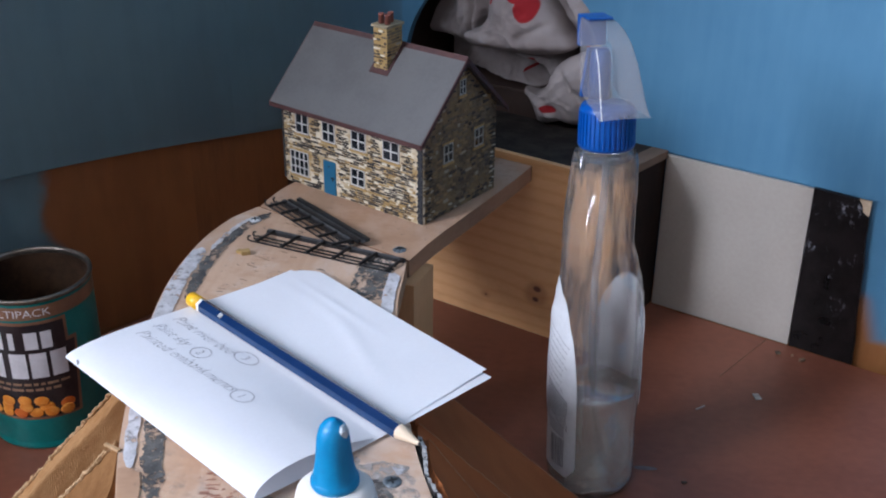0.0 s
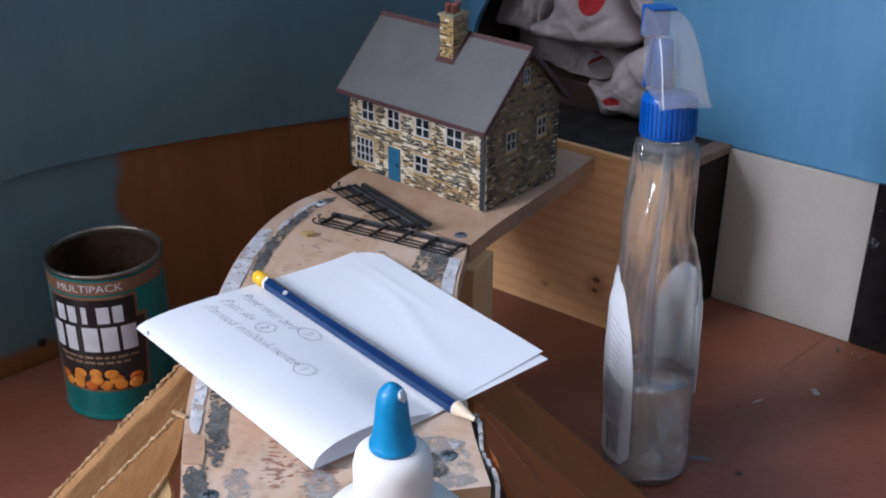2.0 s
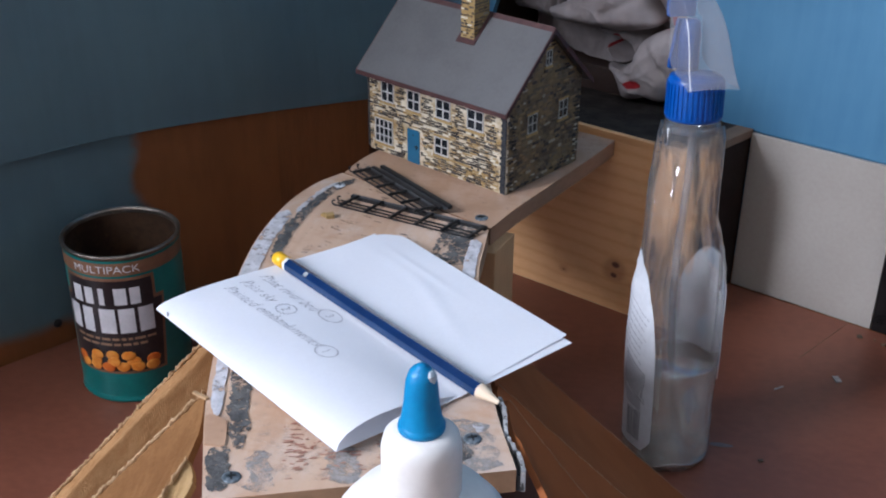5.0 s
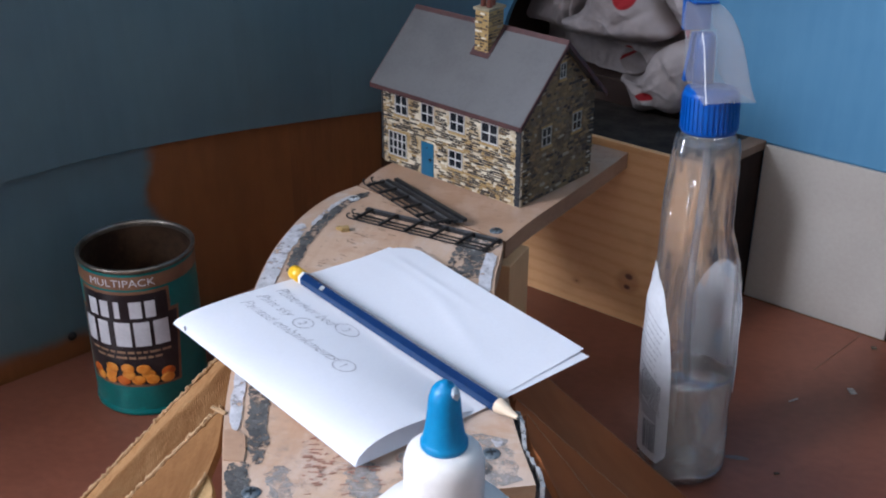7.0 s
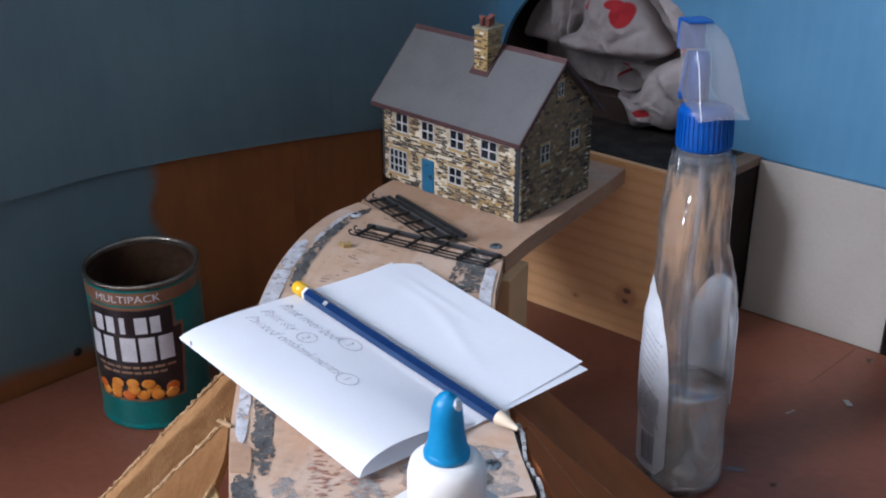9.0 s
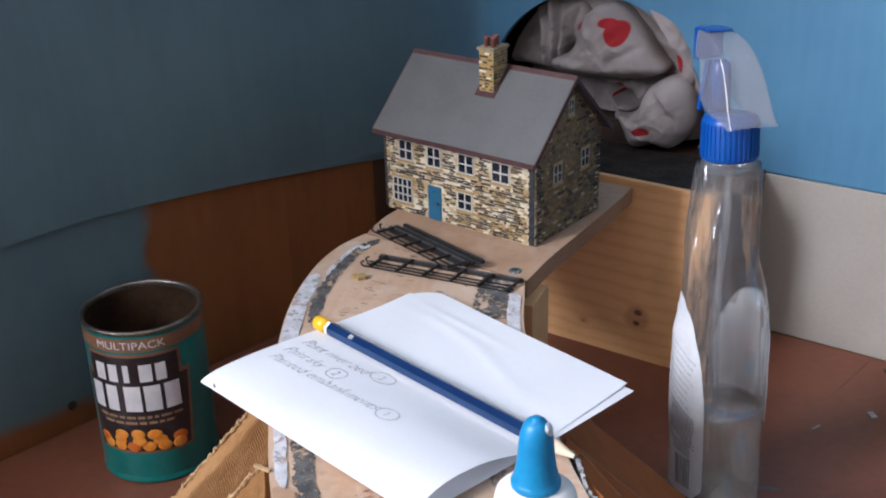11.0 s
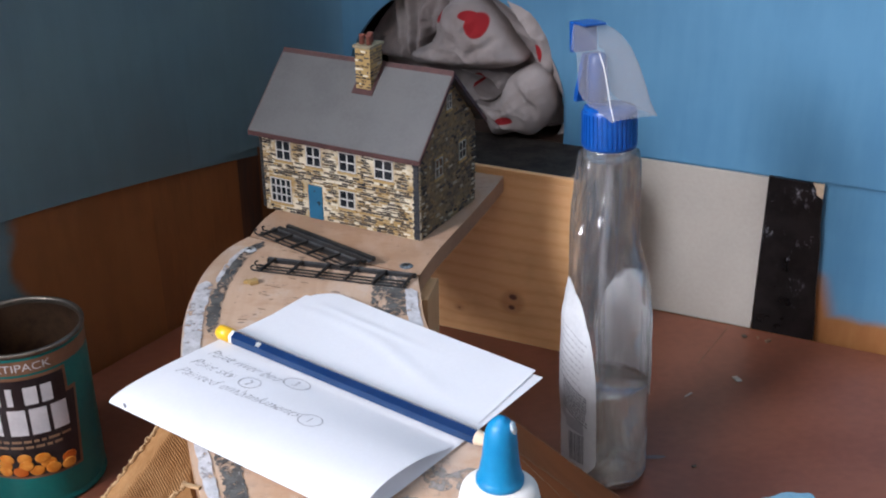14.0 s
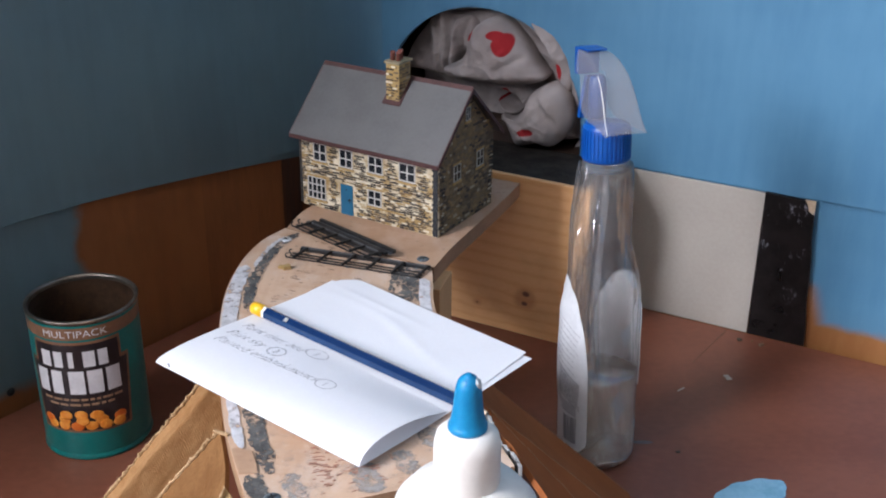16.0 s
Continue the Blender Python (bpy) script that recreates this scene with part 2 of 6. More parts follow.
M_SCUFFED = scuffed_black()
M_CARD = surface("off_white_card", (0.345, 0.314, 0.274), (0.385, 0.354, 0.310), 0.7, 8, 300)
M_TORN = surface("torn_board_core", (0.50, 0.38, 0.26), (0.62, 0.50, 0.36), 0.9, 90, 400)
M_BALLAST = surface("grey_ballast_paint", (0.055, 0.055, 0.055), (0.20, 0.19, 0.18), 0.85, 130, 700, relief=0.0012)
def flaky(name, a, b, rough, scale, lo, hi, relief):
    """Paint remains that have flaked away in spots."""
    m = surface(name, a, b, rough, 130, 700, relief=relief)
    nt = m.node_tree
    bs, out = nt.nodes["Principled BSDF"], nt.nodes["Material Output"]
    tc = nt.nodes.new("ShaderNodeTexCoord")
    n1, n2 = noise_node(nt, tc.outputs["Object"], scale, 6, 0.7), noise_node(nt, tc.outputs["Object"], scale * 4, 4, 0.7)
    f = maths(nt, "ADD", maths(nt, "MULTIPLY", n1.outputs[0], 0.6), maths(nt, "MULTIPLY", n2.outputs[0], 0.4))
    tr, mix = nt.nodes.new("ShaderNodeBsdfTransparent"), nt.nodes.new("ShaderNodeMixShader")
    nt.links.new(step(nt, f, lo, hi), mix.inputs[0])
    nt.links.new(tr.outputs[0], mix.inputs[1])
    nt.links.new(bs.outputs[0], mix.inputs[2])
    nt.links.new(mix.outputs[0], out.inputs[0])
    return m


M_BALLAST_FLAKY = flaky("flaked_ballast_paint", (0.045, 0.043, 0.042), (0.125, 0.120, 0.112), 0.85, 75, 0.41, 0.50, 0.0014)
nt = M_BALLAST_FLAKY.node_tree
tc = nt.nodes.new("ShaderNodeTexCoord")
fl = noise_node(nt, tc.outputs["Object"], 420, 3, 0.6)
fl2 = noise_node(nt, tc.outputs["Object"], 60, 2)
bs = nt.nodes["Principled BSDF"]
old = bs.inputs["Base Color"].links[0].from_socket
nt.links.new(mix_col(nt, maths(nt, "MULTIPLY", step(nt, fl.outputs[0], 0.60, 0.66), step(nt, fl2.outputs[0], 0.46, 0.60)), old, (0.42, 0.41, 0.40)), bs.inputs["Base Color"])
M_GREY_SMEAR = flaky("grey_paint_smear", (0.30, 0.25, 0.22), (0.42, 0.36, 0.33), 0.8, 45, 0.48, 0.95, 0.0003)
M_GREY_FLAKY = flaky("flaked_grey_paint", (0.25, 0.235, 0.225), (0.38, 0.355, 0.33), 0.8, 60, 0.36, 0.66, 0.0005)
M_WHITE_FLAKY = flaky("flaked_white_paint", (0.42, 0.41, 0.42), (0.60, 0.59, 0.61), 0.7, 40, 0.34, 0.48, 0.0003)
def cracked_white():
    m = surface("cracked_white_paint", (0.26, 0.255, 0.25), (0.46, 0.455, 0.45), 0.7, 60, 400, relief=0.0006)
    nt = m.node_tree
    bs = nt.nodes["Principled BSDF"]
    tc = nt.nodes.new("ShaderNodeTexCoord")
    n1 = noise_node(nt, stretch(nt, tc.outputs["Object"], 1, 1, 0.6), 160, 5, 0.7)
    old = bs.inputs["Base Color"].links[0].from_socket
    nt.links.new(mix_col(nt, step(nt, n1.outputs[0], 0.53, 0.58), old, (0.03, 0.028, 0.026)), bs.inputs["Base Color"])
    return m


M_RIM = cracked_white()
M_RED_PAINT = surface("red_brown_flecks", (0.40, 0.205, 0.145), (0.32, 0.13, 0.090), 0.8, 90, 400)
M_PAPER = surface("white_paper", (0.80, 0.81, 0.84), (0.84, 0.85, 0.88), 0.85, 14, 500, relief=0.0001)
nt = M_PAPER.node_tree
ptr, pmix = nt.nodes.new("ShaderNodeBsdfTranslucent"), nt.nodes.new("ShaderNodeMixShader")
ptr.inputs["Color"].default_value = (0.80, 0.81, 0.86, 1)
pmix.inputs[0].default_value = 0.22
nt.links.new(nt.nodes["Principled BSDF"].outputs[0], pmix.inputs[1])
nt.links.new(ptr.outputs[0], pmix.inputs[2])
nt.links.new(pmix.outputs[0], nt.nodes["Material Output"].inputs[0])
M_PENCIL_LINE = surface("graphite_line", (0.20, 0.20, 0.23), (0.48, 0.48, 0.52), 0.6, 200, 900, relief=0)
M_NAVY = surface("navy_lacquer", (0.004, 0.020, 0.075), (0.006, 0.026, 0.090), 0.25, 60, 400, relief=0)
M_NAVY_REFLECT = surface("navy_lacquer_reflecting", (0.008, 0.034, 0.105), (0.011, 0.042, 0.120), 0.25, 60, 400, relief=0)
M_YELLOW = surface("yellow_dip", (0.80, 0.42, 0.01), (0.85, 0.50, 0.03), 0.3, 60, 400, relief=0)
M_WHITE_RING = surface("white_lacquer", (0.7, 0.7, 0.68), (0.78, 0.78, 0.76), 0.3, 60, 400, relief=0)
M_CEDAR = wood("pencil_cedar", (0.72, 0.58, 0.42), (0.60, 0.45, 0.30), 0.6, "x", 2500)
M_GRAPHITE = surface("graphite", (0.03, 0.03, 0.03), (0.06, 0.06, 0.06), 0.35, 100, 600, relief=0)
M_SILVER = surface("silver_foil", (0.30, 0.31, 0.28), (0.50, 0.50, 0.46), 0.4, 300, 900, 0.1, relief=0)
M_STEEL = surface("zinc_screw", (0.55, 0.56, 0.57), (0.72, 0.73, 0.74), 0.36, 200, 900, 0.4)
M_BLUE_SCREW = surface("paint_smeared_screw", (0.055, 0.075, 0.090), (0.20, 0.23, 0.25), 0.5, 250, 900, 0.4)
M_CORR = surface("corrugated_kraft", (0.255, 0.128, 0.050), (0.335, 0.185, 0.082), 0.9, 60, 500, relief=0.0006, spec=0.1)
M_CORR_DARK = surface("brown_kraft", (0.165, 0.076, 0.028), (0.225, 0.112, 0.044), 0.9, 40, 500, relief=0.0006, spec=0.1)
M_CORR_TORN = surface("torn_kraft_edge", (0.34, 0.21, 0.10), (0.50, 0.33, 0.18), 0.95, 150, 700, relief=0.0012)
M_CORR_PALE = surface("pale_kraft", (0.27, 0.165, 0.07), (0.36, 0.235, 0.11), 0.9, 45, 500, relief=0.0006, spec=0.1)
M_BROWN_CARD = surface("brown_painted_card", (0.250, 0.079, 0.026), (0.295, 0.096, 0.033), 0.8, 14, 60, relief=0, spec=0.1)
M_BROWN_EDGE = surface("brown_card_edge", (0.27, 0.135, 0.070), (0.34, 0.180, 0.100), 0.8, 60, 300, relief=0.0003)
M_ROOF = surface("slate_grey_card", (0.098, 0.096, 0.096), (0.118, 0.116, 0.115), 0.7, 40, 500, relief=0.0001)
M_MAROON = surface("maroon_tile_strip", (0.050, 0.018, 0.017), (0.080, 0.030, 0.027), 0.7, 120, 600)
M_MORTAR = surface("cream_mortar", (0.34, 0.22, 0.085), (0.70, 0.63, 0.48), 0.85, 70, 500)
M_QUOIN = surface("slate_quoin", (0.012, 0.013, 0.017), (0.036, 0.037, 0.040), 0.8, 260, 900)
M_MORTAR_DARK = surface("dark_brown_mortar", (0.078, 0.060, 0.038), (0.225, 0.155, 0.072), 0.85, 70, 500)
M_SILL = surface("ochre_sandstone", (0.35, 0.224, 0.077), (0.406, 0.28, 0.119), 0.8, 150, 600)
M_DOOR = surface("blue_door_paint", (0.010, 0.105, 0.20), (0.014, 0.125, 0.23), 0.5, 80, 500, relief=0)
M_FRAME = surface("white_window_paint", (0.48, 0.475, 0.45), (0.60, 0.59, 0.56), 0.5, 120, 600, relief=0)
M_PANE = surface("dark_pane", (0.012, 0.014, 0.018), (0.03, 0.033, 0.038), 0.1, 100, 500, relief=0)
M_IRON = surface("black_ironwork", (0.012, 0.012, 0.012), (0.02, 0.02, 0.02), 0.5, 100, 500, relief=0)
M_POT = surface("terracotta_pot", (0.19, 0.058, 0.042), (0.25, 0.085, 0.06), 0.8, 200, 600)
M_CAP = surface("cream_stone_cap", (0.20, 0.165, 0.10), (0.30, 0.25, 0.16), 0.8, 150, 600)
M_FENCE = surface("black_plastic", (0.010, 0.010, 0.011), (0.022, 0.022, 0.023), 0.38, 150, 600)
M_FENCE_GREY = surface("dark_grey_plastic", (0.05, 0.052, 0.055), (0.10, 0.10, 0.105), 0.4, 150, 600)
M_TEAL = surface("teal_can_print", (0, 0.136, 0.128), (0.0032, 0.176, 0.16), 0.3, 30, 300, relief=0.0001, gloss_var=0.15)
M_COPPER = surface("copper_print", (0.196, 0.0945, 0.049), (0.252, 0.126, 0.07), 0.4, 60, 400, relief=0)
M_LABEL_BLACK = surface("black_label_print", (0.016, 0.012, 0.014), (0.03, 0.024, 0.026), 0.3, 60, 400, relief=0)
M_LABEL_WHITE = surface("white_label_print", (0.62, 0.62, 0.64), (0.72, 0.72, 0.74), 0.4, 60, 400, relief=0)
M_LABEL_TEXT = surface("dull_gold_print", (0.28, 0.17, 0.10), (0.34, 0.22, 0.13), 0.4, 60, 400, relief=0)
M_BEAN = surface("orange_bean_print", (0.70, 0.21, 0.02), (0.80, 0.34, 0.06), 0.3, 160, 500, relief=0)
M_BEAN_RED = surface("red_bean_print", (0.55, 0.09, 0.01), (0.65, 0.16, 0.02), 0.3, 160, 500, relief=0)
M_TIN = surface("tinned_steel", (0.150, 0.128, 0.105), (0.270, 0.240, 0.203), 0.36, 60, 500, 0.9)
M_RUST = surface("stained_can_inside", (0.030, 0.014, 0.007), (0.085, 0.045, 0.024), 0.5, 50, 300, 0.3)
M_DREGS = surface("brown_dregs", (0.018, 0.008, 0.005), (0.04, 0.018, 0.010), 0.35, 60, 300)
M_BLUE_PLASTIC = surface("blue_plastic", (0.002, 0.060, 0.29), (0.004, 0.080, 0.34), 0.32, 40, 300, relief=0)
M_CYAN_CAP = surface("cyan_cap_plastic", (0.0, 0.185, 0.40), (0.003, 0.225, 0.45), 0.45, 50, 400, relief=0.0002)
M_WHITE_PLASTIC = surface("white_plastic", (0.70, 0.675, 0.635), (0.76, 0.735, 0.695), 0.5, 30, 300, relief=0.0001)
M_DRIED = surface("dried_glue", (0.34, 0.42, 0.47), (0.56, 0.61, 0.63), 0.3, 200, 600)
M_STICKER = surface("white_sticker", (0.52, 0.53, 0.55), (0.60, 0.61, 0.63), 0.5, 40, 400, relief=0)
M_STICKER_GREY = surface("grey_sticker_print", (0.34, 0.34, 0.37), (0.40, 0.40, 0.43), 0.5, 60, 400, relief=0)
M_INK = surface("dark_ink", (0.10, 0.10, 0.12), (0.16, 0.16, 0.18), 0.6, 100, 500, relief=0)
M_CRUMB = surface("pale_crumb", (0.32, 0.30, 0.28), (0.46, 0.44, 0.42), 0.7, 200, 900)
M_DARK_CRUMB = surface("dark_crumb", (0.05, 0.04, 0.03), (0.12, 0.09, 0.06), 0.7, 200, 900)
M_SMEAR_DULL = surface("faint_blue_smear", (0.10, 0.080, 0.085), (0.135, 0.12, 0.13), 0.55, 60, 300)
M_SMEAR = surface("blue_paint_smear", (0.16, 0.36, 0.50), (0.24, 0.46, 0.60), 0.55, 60, 300)


def stone_material(name, stops, island):
    m, nt, bs, obj, xyz = begin(name)
    if island:
        src = nt.nodes.new("ShaderNodeNewGeometry").outputs["Random Per Island"]
    else:
        src = nt.nodes.new("ShaderNodeObjectInfo").outputs["Random"]
    r = ramp_node(nt, stops, True)
    nt.links.new(src, r.inputs[0])
    n = noise_node(nt, obj, 900, 3)
    nt.links.new(mix_col(nt, maths(nt, "MULTIPLY", step(nt, n.outputs[0], 0.42, 0.62), 0.2), r.outputs[0], (0.12, 0.085, 0.05)), bs.inputs["Base Color"])
    bs.inputs["Roughness"].default_value = 0.8
    bump(nt, bs, n.outputs[0], 0.5, 0.0004)
    return m


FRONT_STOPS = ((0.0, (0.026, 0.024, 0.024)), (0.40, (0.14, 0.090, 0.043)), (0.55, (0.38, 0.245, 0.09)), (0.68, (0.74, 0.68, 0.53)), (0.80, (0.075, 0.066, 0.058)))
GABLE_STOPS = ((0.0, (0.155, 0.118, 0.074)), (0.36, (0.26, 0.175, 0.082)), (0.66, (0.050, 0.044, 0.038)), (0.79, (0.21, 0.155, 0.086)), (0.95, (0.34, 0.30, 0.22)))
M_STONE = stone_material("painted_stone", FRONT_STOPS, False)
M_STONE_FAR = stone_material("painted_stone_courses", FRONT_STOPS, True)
M_STONE_DARK = stone_material("dark_brown_stone", GABLE_STOPS, True)
M_STONE_EDGE = stone_material("edge_stone", ((0.0, (0.022, 0.022, 0.024)), (0.58, (0.45, 0.41, 0.32)), (0.80, (0.07, 0.06, 0.05))), True)


def clear_plastic(name, tint, weight, haziness=0.055):
    m = bpy.data.materials.new(name)
    m.use_nodes = True
    nt = m.node_tree
    nt.nodes.clear()
    out, mix = nt.nodes.new("ShaderNodeOutputMaterial"), nt.nodes.new("ShaderNodeMixShader")
    tr, gl, fr = nt.nodes.new("ShaderNodeBsdfTransparent"), nt.nodes.new("ShaderNodeBsdfGlossy"), nt.nodes.new("ShaderNodeLayerWeight")
    tr.inputs["Color"].default_value = (*tint, 1)
    gl.inputs["Roughness"].default_value = 0.05
    fr.inputs["Blend"].default_value = 0.35
    tc = nt.nodes.new("ShaderNodeTexCoord")
    n = noise_node(nt, stretch(nt, tc.outputs["Object"], 1, 1, 0.4), 34, 1)
    b = nt.nodes.new("ShaderNodeBump")
    b.inputs["Strength"].default_value, b.inputs["Distance"].default_value = 1.0, 0.055
    nt.links.new(n.outputs[0], b.inputs["Height"])
    nt.links.new(b.outputs[0], gl.inputs["Normal"])
    nt.links.new(b.outputs[0], fr.inputs["Normal"])
    nt.links.new(maths(nt, "MULTIPLY_ADD", maths(nt, "POWER", fr.outputs["Facing"], 2.2), 0.58, weight), mix.inputs[0])
    rf, bent = nt.nodes.new("ShaderNodeBsdfRefraction"), nt.nodes.new("ShaderNodeMixShader")
    rf.inputs["Color"].default_value, rf.inputs["IOR"].default_value, rf.inputs["Roughness"].default_value = (*tint, 1), 1.07, 0.0
    b2 = nt.nodes.new("ShaderNodeBump")
    b2.inputs["Strength"].default_value, b2.inputs["Distance"].default_value = 1.0, 0.018
    n2 = noise_node(nt, stretch(nt, tc.outputs["Object"], 1, 1, 0.22), 75, 1)
    nt.links.new(n2.outputs[0], b2.inputs["Height"])
    nt.links.new(b2.outputs[0], rf.inputs["Normal"])
    bent.inputs[0].default_value = 0.42
    nt.links.new(tr.outputs[0], bent.inputs[1])
    nt.links.new(rf.outputs[0], bent.inputs[2])
    nt.links.new(bent.outputs[0], mix.inputs[1])
    nt.links.new(gl.outputs[0], mix.inputs[2])
    haze, mix2 = nt.nodes.new("ShaderNodeBsdfDiffuse"), nt.nodes.new("ShaderNodeMixShader")
    haze.inputs["Color"].default_value = (0.8, 0.8, 0.82, 1)
    mix2.inputs[0].default_value = haziness
    nt.links.new(mix.outputs[0], mix2.inputs[1])
    nt.links.new(haze.outputs[0], mix2.inputs[2])
    nt.links.new(mix2.outputs[0], out.inputs[0])
    return m


def milky_plastic():
    m = bpy.data.materials.new("milky_plastic")
    m.use_nodes = True
    nt = m.node_tree
    bs, out = nt.nodes["Principled BSDF"], nt.nodes["Material Output"]
    bs.inputs["Base Color"].default_value = (0.33, 0.33, 0.345, 1)
    bs.inputs["Roughness"].default_value = 0.38
    tr, mix = nt.nodes.new("ShaderNodeBsdfTransparent"), nt.nodes.new("ShaderNodeMixShader")
    mix.inputs[0].default_value = 0.40
    nt.links.new(tr.outputs[0], mix.inputs[1])
    nt.links.new(bs.outputs[0], mix.inputs[2])
    nt.links.new(mix.outputs[0], out.inputs[0])
    return m


M_CLEAR, M_MILKY = clear_plastic("clear_plastic", (0.965, 0.968, 0.966), 0.08, 0.050), milky_plastic()
M_GLINT = bpy.data.materials.new("clear_ridge_glint")
M_GLINT.use_nodes = True
nt = M_GLINT.node_tree
gtr, ggl, gmx = nt.nodes.new("ShaderNodeBsdfTransparent"), nt.nodes.new("ShaderNodeBsdfGlossy"), nt.nodes.new("ShaderNodeMixShader")
gtr.inputs["Color"].default_value, ggl.inputs["Roughness"].default_value, gmx.inputs[0].default_value = (0.98, 0.975, 0.95, 1), 0.15, 0.48
nt.links.new(gtr.outputs[0], gmx.inputs[1])
nt.links.new(ggl.outputs[0], gmx.inputs[2])
nt.links.new(gmx.outputs[0], nt.nodes["Material Output"].inputs[0])
M_RIB = surface("frosted_rib", (0.62, 0.63, 0.66), (0.68, 0.69, 0.72), 0.4, 60, 300, relief=0)
M_LIQUID = bpy.data.materials.new("clear_liquid")
M_LIQUID.use_nodes = True
lq = M_LIQUID.node_tree.nodes["Principled BSDF"]
lq.inputs["Base Color"].default_value = (0.97, 0.96, 0.93, 1)
lq.inputs["Transmission Weight"].default_value, lq.inputs["Roughness"].default_value, lq.inputs["IOR"].default_value = 1.0, 0.03, 1.33
lmix, ltr = M_LIQUID.node_tree.nodes.new("ShaderNodeMixShader"), M_LIQUID.node_tree.nodes.new("ShaderNodeBsdfTransparent")
ltr.inputs["Color"].default_value = (0.985, 0.975, 0.95, 1)
lmix.inputs[0].default_value = 0.10
M_LIQUID.node_tree.links.new(ltr.outputs[0], lmix.inputs[1])
M_LIQUID.node_tree.links.new(lq.outputs[0], lmix.inputs[2])
# pale diffuse share stands in for room light refracted through the liquid
lroom_light, lmix2 = M_LIQUID.node_tree.nodes.new("ShaderNodeBsdfDiffuse"), M_LIQUID.node_tree.nodes.new("ShaderNodeMixShader")
lroom_light.inputs["Color"].default_value = (0.90, 0.86, 0.77, 1)
lmix2.inputs[0].default_value = 0.27
M_LIQUID.node_tree.links.new(lmix.outputs[0], lmix2.inputs[1])
M_LIQUID.node_tree.links.new(lroom_light.outputs[0], lmix2.inputs[2])
M_LIQUID.node_tree.links.new(lmix2.outputs[0], M_LIQUID.node_tree.nodes["Material Output"].inputs[0])
M_STICKER_BACK = surface("sticker_back", (0.52, 0.52, 0.53), (0.60, 0.60, 0.61), 0.5, 40, 400, relief=0)
M_GLASS = bpy.data.materials.new("window_glass")
M_GLASS.use_nodes = True
gb = M_GLASS.node_tree.nodes["Principled BSDF"]
gb.inputs["Transmission Weight"].default_value, gb.inputs["Roughness"].default_value = 1.0, 0.0


# ---- mesh helpers ----
def finish(name, bm, material, parent=None, smooth=False):
    me = bpy.data.meshes.new(name)
    bmesh.ops.recalc_face_normals(bm, faces=bm.faces)
    bm.to_mesh(me)
    bm.free()
    for m in material if isinstance(material, (list, tuple)) else (material,):
        me.materials.append(m)
    if smooth:
        for p in me.polygons:
            p.use_smooth = True
    ob = new(name, me)
    ob.parent = parent
    return ob


def part(name, bm, material, parent, label="", smooth=False):
    ob = finish(name, bm, material, parent, smooth)
    return tagged(ob, label) if label else ob


def thing(name, m, label, category, group="", kind=""):
    ob = new(name)
    ob.empty_display_size = 0.01
    ob.matrix_world = m
    return tagged(ob, label, category, group, kind)


def box(bm, x0, x1, y0, y1, z0, z1, bevel=0.0):
    r = bmesh.ops.create_cube(bm, size=1.0, matrix=Matrix.LocRotScale(((x0 + x1) / 2, (y0 + y1) / 2, (z0 + z1) / 2), None, (x1 - x0, y1 - y0, z1 - z0)))
    if bevel:
        edges = list({e for v in r["verts"] for e in v.link_edges})
        bmesh.ops.bevel(bm, geom=edges, offset=bevel, segments=2, affect="EDGES", profile=0.6)
    return bm


def boxes(*dims, bevel=0.0):
    bm = bmesh.new()
    for d in dims:
        box(bm, *d, bevel=bevel)
    return bm


def bar(bm, a, b, w, h):
    """A square bar from a to b."""
    a, b = Vector(a), Vector(b)
    m = Matrix.Translation((a + b) / 2) @ (b - a).to_track_quat("X", "Z").to_matrix().to_4x4() @ Matrix.Diagonal(((b - a).length, w, h, 1))
    bmesh.ops.create_cube(bm, size=1.0, matrix=m)
    return bm


def prism(outline, z0, z1, bm=None):
    bm = bm or bmesh.new()
    lo = [bm.verts.new((x, y, z0)) for x, y in outline]
    hi = [bm.verts.new((x, y, z1)) for x, y in outline]
    bm.faces.new(lo[::-1])
    bm.faces.new(hi)
    for i in range(len(lo)):
        j = (i + 1) % len(lo)
        bm.faces.new((lo[i], lo[j], hi[j], hi[i]))
    return bm


def lathe(profile, seg=48, bm=None, squash=1.0, closed=True):
    """Turns (radius, z) pairs round z."""
    bm = bm or bmesh.new()
    rows = []
    for r, z in profile:
        rows.append([bm.verts.new((r * math.cos(2 * math.pi * k / seg), squash * r * math.sin(2 * math.pi * k / seg), z)) for k in range(seg)])
    for a, b in zip(rows, rows[1:]):
        for k in range(seg):
            bm.faces.new((a[k], a[(k + 1) % seg], b[(k + 1) % seg], b[k]))
    if closed:
        bm.faces.new(rows[0][::-1])
        bm.faces.new(rows[-1])
    return bm


def smooth_line(points, n):
    """A smooth curve through a few points (Catmull-Rom), n steps a span."""
    p = [Vector(q) for q in points]
    p = [2 * p[0] - p[1], *p, 2 * p[-1] - p[-2]]
    out = []
    for i in range(1, len(p) - 2):
        for k in range(n):
            t = k / n
            a, b, c, d = p[i - 1], p[i], p[i + 1], p[i + 2]
            out.append(0.5 * (2 * b + (c - a) * t + (2 * a - 5 * b + 4 * c - d) * t * t + (3 * b - a - 3 * c + d) * t ** 3))
    out.append(p[-2])
    return out


